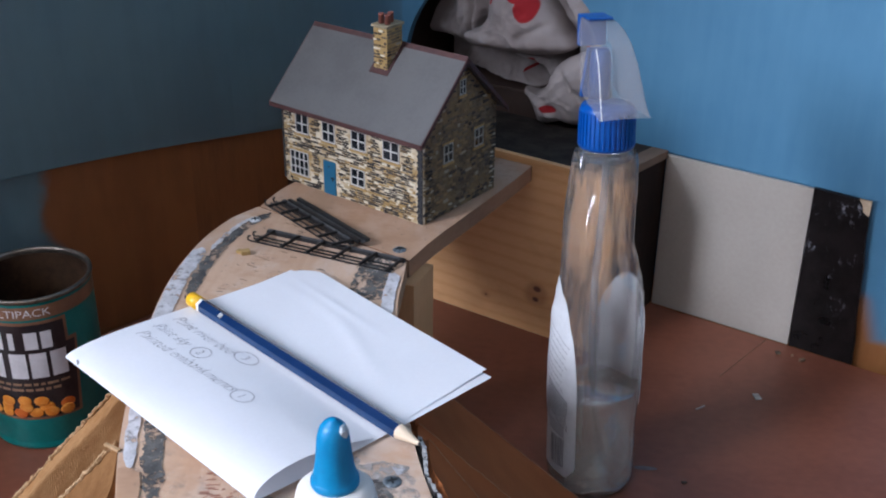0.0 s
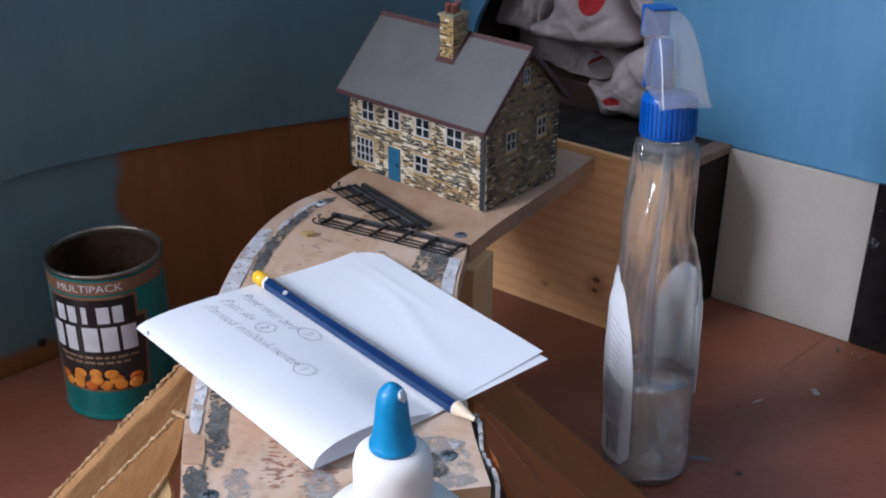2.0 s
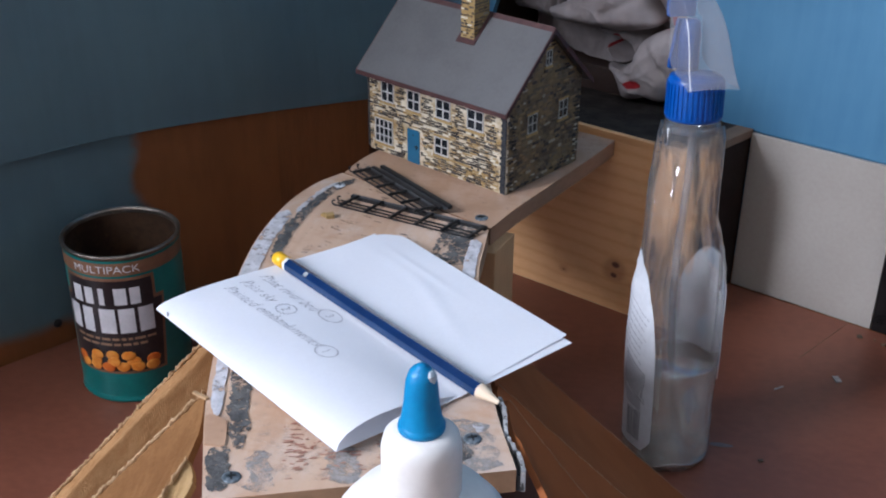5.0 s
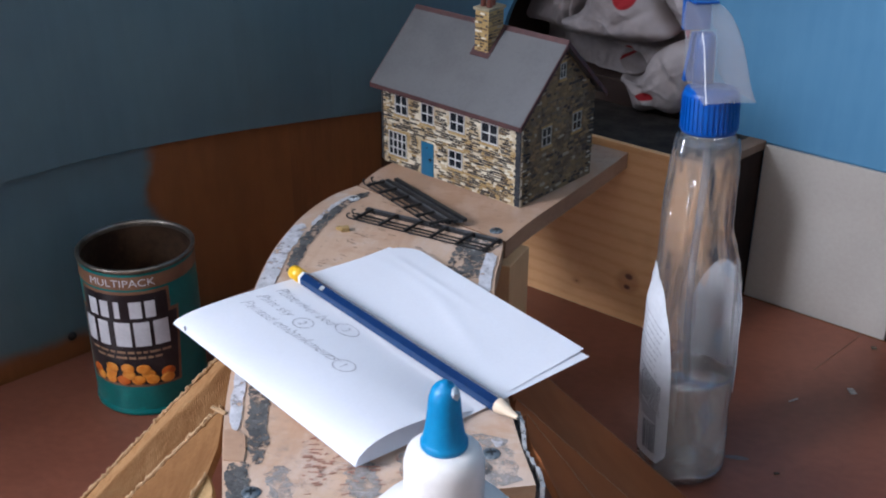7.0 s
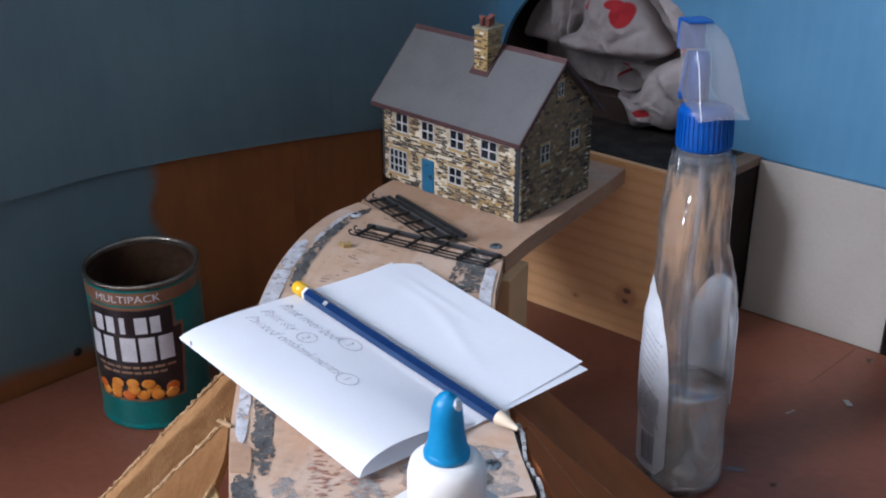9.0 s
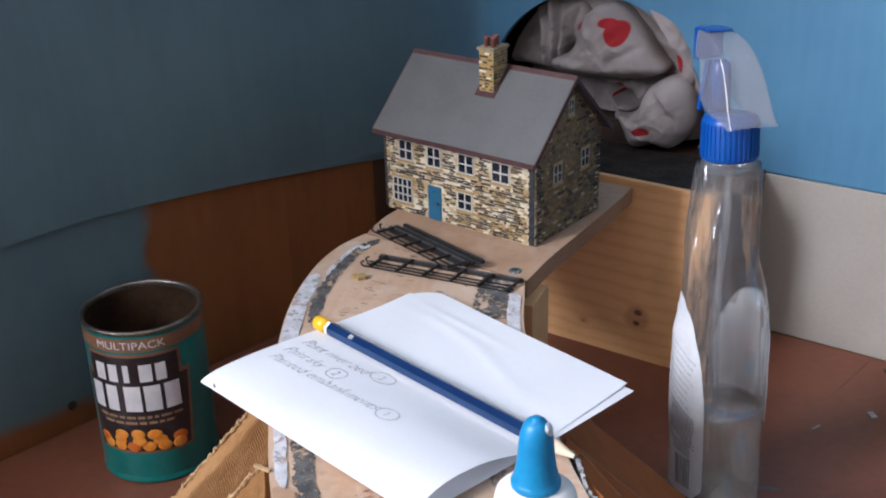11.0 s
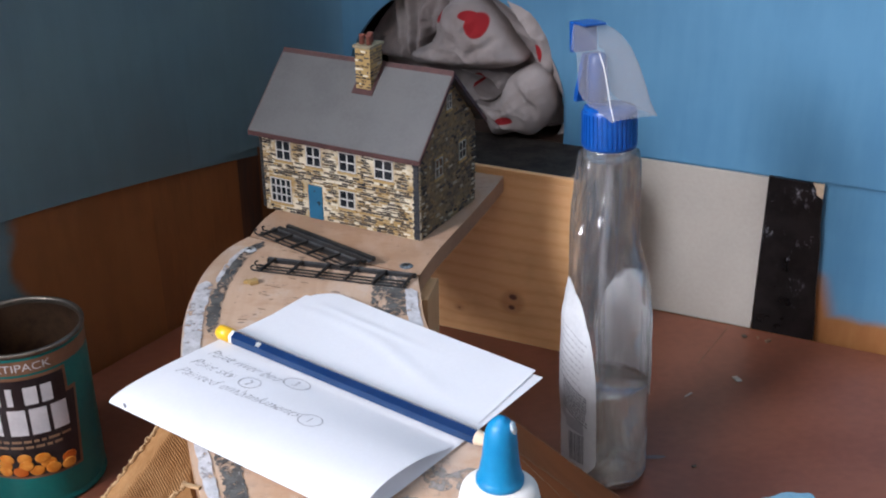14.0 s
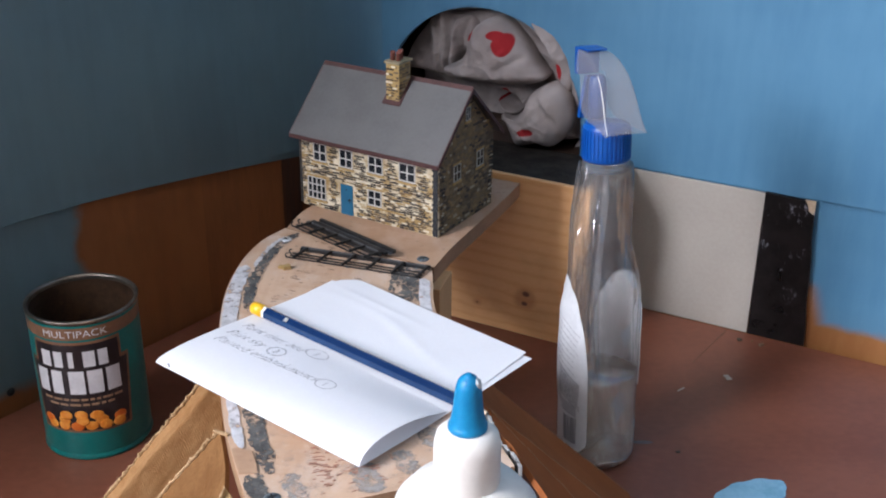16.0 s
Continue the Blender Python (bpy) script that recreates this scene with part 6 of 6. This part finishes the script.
def creases(x, z, k):
    """Small sharp wrinkles."""
    return k * (0.0046 * (0.4 - abs(wob(x * 40 + z * 30, z * 34 - x * 12, 3))) + 0.0030 * (0.4 - abs(wob(x * 75 - z * 40, z * 62, 5))) + 0.0012 * (0.4 - abs(wob(x * 150 + z * 60, z * 120 - x * 40, 8))) + 0.0004 * wob(x * 330, z * 300, 9))


def cloth_back(x, z):
    """How far the pushed-in part of the cloth stands out of the hole."""
    r = math.hypot(x - HOLE_X, z - HOLE_Z) / HOLE_R
    o = -0.020 + 0.016 * max(0.0, min(1.0, r)) ** 5 * slope((-0.115 - x) / 0.006)
    o -= 0.012 * slope((x + 0.204 + 0.10 * (z - 0.20)) / 0.0050)
    o += folds(x, z, ((-0.206, 0.232), (-0.202, 0.205), (-0.201, 0.180)), 0.0045, 0.008) + folds(x, z, ((-0.193, 0.242), (-0.190, 0.215), (-0.190, 0.185)), 0.0040, 0.009)
    o -= folds(x, z, ((-0.185, 0.238), (-0.160, 0.243), (-0.120, 0.246)), 0.0035, 0.008)
    o += folds(x, z, ((-0.140, 0.176), (-0.126, 0.172)), 0.0050, 0.010)
    end = -0.1245 + 0.55 * max(0.0, 0.1667 - z)
    o -= 0.045 * slope((x - end) / 0.0022) * slope((z - 0.1680) / 0.0030)
    o -= 0.030 * slope((-0.0590 - x) / 0.0022) * slope((z - 0.1640) / 0.0030)
    return o + creases(x, z, 1.0)


def cloth(u, v):
    a = 2 * math.pi * u
    r = HOLE_R * 0.995 * v
    lap = max(0.0, (v - 0.955) / 0.045) if -0.35 < math.sin(a) and math.cos(a) > -0.35 else 0.0
    r *= 1.0 + 0.018 * lap
    x, z = HOLE_X + r * math.cos(a), HOLE_Z + r * math.sin(a)
    if z < 0.1385:
        z = 0.1385 + (z - 0.1385) * 0.06 + 0.003 * max(0, wob(x * 70, 1.0, 2))
    return (x, -(cloth_back(x, z) * (1 - lap) + 0.0012 * lap), z)


def billow(outline, low, high, power, lines, seed):
    """A swelling of the cloth inside an outline; its rim curls back behind itself."""
    n = len(outline)
    cx, cz = sum(p[0] for p in outline) / n, sum(p[1] for p in outline) / n

    def place(u, v):
        q = u * n
        i, t = int(q) % n, q - int(q)
        p0, p1, p2, p3 = (outline[(i + k) % n] for k in (-1, 0, 1, 2))
        e = [0.5 * (2 * b + (c - a) * t + (2 * a - 5 * b + 4 * c - d) * t * t + (3 * b - a - 3 * c + d) * t ** 3) for a, b, c, d in zip(p0, p1, p2, p3)]
        k = min(1.0, v / 0.86)
        back = max(0.0, (v - 0.86) / 0.14)
        k *= 1 - 0.06 * back * back
        x, z = cx + (e[0] - cx) * k, cz + (e[1] - cz) * k
        o = low + (high - low) * max(0.0, 1 - min(1.0, v / 0.86) ** power) ** 0.5 - 0.022 * back
        soft = max(0.0, 1 - (v / 0.9) ** 4)
        o += soft * (creases(x + seed, z, 1.1) + sum(folds(x, z, pts, w, h) for pts, w, h in lines))
        return (x, -o, max(z, 0.1312))
    return grid(150, 46, place)


BILLOWS = (
    # the large lobe
    (((-0.1545, 0.2235), (-0.1400, 0.2380), (-0.1220, 0.2390), (-0.1030, 0.2235), (-0.0900, 0.2050), (-0.0825, 0.1935), (-0.1100, 0.1850), (-0.1380, 0.1838), (-0.1700, 0.1835), (-0.1785, 0.1910), (-0.1650, 0.1985), (-0.1560, 0.2090)), 0.002, 0.024, 2.6,
     ((((-0.172, 0.1935), (-0.131, 0.1915), (-0.092, 0.1985)), 0.0060, 0.004), (((-0.120, 0.200), (-0.100, 0.212)), 0.0035, -0.004), (((-0.150, 0.222), (-0.148, 0.200)), 0.0040, -0.003)), 0.0),
    # the band along the rim of the hole
    (((-0.1020, 0.2420), (-0.0810, 0.2340), (-0.0660, 0.2160), (-0.0590, 0.1960), (-0.0620, 0.1840), (-0.0690, 0.1900), (-0.0745, 0.2105), (-0.0870, 0.2255)), -0.006, 0.004, 2.0, (), 0.3),
    # the loose folds beside the lobe
    (((-0.1780, 0.2290), (-0.1820, 0.2080), (-0.1850, 0.1850), (-0.1770, 0.1830), (-0.1700, 0.2000), (-0.1560, 0.2120), (-0.1540, 0.2260), (-0.1640, 0.2360)), -0.018, -0.004, 2.0, ((((-0.174, 0.232), (-0.176, 0.190)), 0.0030, 0.005), (((-0.164, 0.230), (-0.168, 0.205)), 0.0030, -0.005)), 0.6),
    # the lower lump with its lip
    (((-0.0940, 0.1800), (-0.0790, 0.1895), (-0.0660, 0.1880), (-0.0585, 0.1730), (-0.0585, 0.1540), (-0.0720, 0.1350), (-0.0880, 0.1345), (-0.1060, 0.1300), (-0.1150, 0.1440), (-0.1210, 0.1580), (-0.1085, 0.1570), (-0.1000, 0.1660)), -0.002, 0.022, 2.2,
     ((((-0.1200, 0.1580), (-0.0990, 0.1520), (-0.0900, 0.1430)), 0.0028, 0.006), (((-0.1120, 0.1530), (-0.0980, 0.1460)), 0.0028, -0.007), (((-0.086, 0.178), (-0.070, 0.160), (-0.066, 0.142)), 0.0035, -0.005)), 0.9),
    # the lip over the dark pocket
    (((-0.1265, 0.1700), (-0.1230, 0.1665), (-0.1170, 0.1625), (-0.1080, 0.1600), (-0.1100, 0.1570), (-0.1190, 0.1580), (-0.1255, 0.1640)), -0.004, 0.008, 2.0, (), 1.2),
)
bm = grid(260, 130, cloth)
for outline, low, high, power, lines, seed in BILLOWS:
    lobe = billow(outline, low, high, power, lines, seed)
    me = bpy.data.meshes.new("fold")
    lobe.to_mesh(me)
    lobe.free()
    bm.from_mesh(me)
    bpy.data.meshes.remove(me)
bmesh.ops.remove_doubles(bm, verts=bm.verts, dist=0.00005)
rag = tagged(finish("cloth", bm, M_CLOTH, None, True), "crumpled white cotton cloth with red dots, stuffed into the tunnel hole", "cloth")
rag.matrix_world = RIGHT

# ---- litter on the table ----
def crumb(name, x, y, dims, mat, label, turn=0.0, z=0.0):
    bm = bmesh.new()
    box(bm, -dims[0] / 2, dims[0] / 2, -dims[1] / 2, dims[1] / 2, 0, dims[2], bevel=min(dims) * 0.2)
    for q in bm.verts:
        q.co.x += dims[0] * 0.12 * wob(q.co.y * 900, q.co.z * 400, x * 50)
        q.co.y += dims[1] * 0.12 * wob(q.co.x * 900, q.co.z * 400, y * 50)
    ob = tagged(finish(name, bm, mat), label, "litter", "litter on the table")
    ob.matrix_world = Matrix.Translation((x, y, z)) @ pose(0, 0, 0, 0, 0, turn)
    return ob


crumb("card_scrap", 0.341, 0.994, (0.0042, 0.0070, 0.0008), M_CRUMB, "small pale scrap of card on the table", 15)
crumb("paper_curl", 0.301, 0.9755, (0.0080, 0.0011, 0.0008), M_CRUMB, "thin pale paper sliver on the table", 40)
crumb("dark_crumb", 0.364, 1.054, (0.0035, 0.003, 0.002), M_DARK_CRUMB, "dark crumb at the foot of the card panel", 10)
crumb("plaster_crumb", 0.380, 1.046, (0.0045, 0.0026, 0.002), M_DULL_WOOD, "dull brown crumb at the foot of the black strip", 30)
crumb("plaster_crumb", 0.374, 1.052, (0.002, 0.0015, 0.0015), M_DULL_WOOD, "dull brown crumb at the foot of the black strip", 70)
crumb("ochre_crumb", 0.0125, 0.9005, (0.0052, 0.0042, 0.0030), M_SILL, "ochre crumb of foam on the ballast paint", 30, BED)
crumb("ochre_crumb", 0.0085, 0.9020, (0.0030, 0.0026, 0.0020), M_SILL, "ochre crumb of foam on the ballast paint", 65, BED)
crumb("wood_splinter", 0.006, 0.708, (0.009, 0.0018, 0.0014), M_CORR_TORN, "pale wood splinter on the track bed edge", -25, BED)


def smear(u, v):
    a = 2 * math.pi * u
    r = v * (1 + 0.25 * wob(math.cos(a) * 2, math.sin(a) * 2, 4))
    return (0.324 + 0.026 * r * math.cos(a) - 0.006 * r * math.sin(a), 0.845 + 0.0125 * r * math.sin(a) + 0.012 * r * math.cos(a), 0.0006)


tagged(finish("paint_smear", grid(40, 6, smear), M_SMEAR), "pale blue paint smear on the table", "paint mark")
small = grid(24, 3, lambda u, v: (0.2605 + 0.0075 * v * math.cos(6.2832 * u), 0.9032 + (0.0022 + 0.0008 * wob(u * 9, 0, 3)) * v * math.sin(6.2832 * u), 0.0005))
tagged(finish("paint_smear", small, M_SMEAR_DULL), "small faint blue paint mark beside the spray bottle", "paint mark")
crumb("dark_crumb", 0.284, 0.892, (0.0030, 0.0018, 0.001), M_DARK_CRUMB, "small dark crumb on the table", 20)
nail = thing("nail", LEFT @ Matrix.Translation((0.0185, 0, 0.0160)), "small dark nail head in the shaded backdrop", "nail")
part("head", lathe([(0.0005, 0.0), (0.0030, 0.0002), (0.0032, 0.0012), (0.0018, 0.0022), (0.0004, 0.0024)], 16), M_IRON, nail, smooth=True).matrix_local = pose(0, 0, 0, 90)
ln = bar(bmesh.new(), (0.357, 1.072, 0.0002), (0.318, 1.017, 0.0002), 0.0003, 0.0004)
tagged(finish("pencil_line", ln, M_DULL_WOOD), "thin dark pencil line ruled on the table", "pencil line")

# ---- the stones of the house walls ----
laid = courses(HW, lambda x: roof_under(0) - 0.001, FRONT_WINDOWS + ((*DOOR, 1, 1),), 0.00165, 0.0014, 0.0062)
laid.sort(key=lambda q: q[2] * 0.8 - q[0])
shapes = []
for k in range(12):
    me = bpy.data.meshes.new("stone")
    sb = stone_bm(1.0, 1.0, 1.0, jit=0.06)
    sb.to_mesh(me)
    sb.free()
    me.materials.append(M_STONE)
    shapes.append(me)
for k, (x, w, z, h) in enumerate(laid[:290]):
    ob = new("stone", shapes[k % 12])
    ob.parent = front
    ob.matrix_local = Matrix.LocRotScale((x, 0, z), None, (w, random.uniform(0.0003, 0.0007), h))
part("corner_strip", boxes((HW - 0.0040, HW - 0.0001, -0.0003, 0.0, 0.0004, roof_under(0) - 0.0030)), M_QUOIN, front, "dark corner stonework")
z, k = 0.0004, 0
while z < roof_under(0) - 0.0035:
    h, w = random.uniform(0.0017, 0.0026), (0.0046 if k % 2 else 0.0030) + random.uniform(-0.0005, 0.0005)
    part("quoin", stone_bm(w, h - 0.0002, 0.0006, None, (HW - w - 0.0001, 0, z), 0.0002), M_QUOIN, front)
    z, k = z + h, k + 1
rest = bmesh.new()
for x, w, z, h in laid[290:]:
    stone_bm(w, h, random.uniform(0.0003, 0.0007), rest, (x, 0, z), 0.00012)
tagged(finish("stonework", rest, M_STONE_FAR, front), kind="stuff")
rest = bmesh.new()
for x, w, z, h in courses(HD, roof_under, GABLE_WINDOWS, 0.0023, 0.0016, 0.0068, -0.05):
    stone_bm(w, h, random.uniform(0.0003, 0.0009), rest, (x, 0, z + random.uniform(-0.0003, 0.0003)), 0.0003)
bmesh.ops.transform(rest, matrix=GAB, verts=rest.verts)
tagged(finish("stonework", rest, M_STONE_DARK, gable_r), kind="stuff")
z, k = 0.0004, 0
while z < roof_under(0) - 0.0035:
    h = random.uniform(0.0017, 0.0026)
    part("quoin", stone_bm(random.uniform(0.0026, 0.0036), h - 0.0003, 0.0005, None, (-0.0040, 0.0020, z), 0.0002), M_QUOIN, gable_l)
    z, k = z + h, k + 1
edge = bmesh.new()
for k in range(150):
    side = random.random()
    if side < 0.30:
        y, z = random.uniform(0.0008, 0.0060), random.uniform(0.001, 0.052)
    elif side < 0.60:
        y, z = HD - random.uniform(0.0030, 0.0080), random.uniform(0.001, 0.052)
    elif side < 0.75:
        y, z = random.uniform(0.004, HD - 0.008), random.uniform(0.0006, 0.0070)
    else:
        y = random.uniform(0.003, HD - 0.006)
        z = roof_under(y) - random.uniform(0.003, 0.0085)
    if z < roof_under(y) - 0.002 and z < roof_under(y + 0.004) - 0.002:
        stone_bm(random.uniform(0.0016, 0.0040), random.uniform(0.0006, 0.0011), 0.0011, edge, (y, 0, z), 0.0004)
bmesh.ops.transform(edge, matrix=GAB, verts=edge.verts)
tagged(finish("edge_stonework", edge, M_STONE_EDGE, gable_r), kind="stuff")
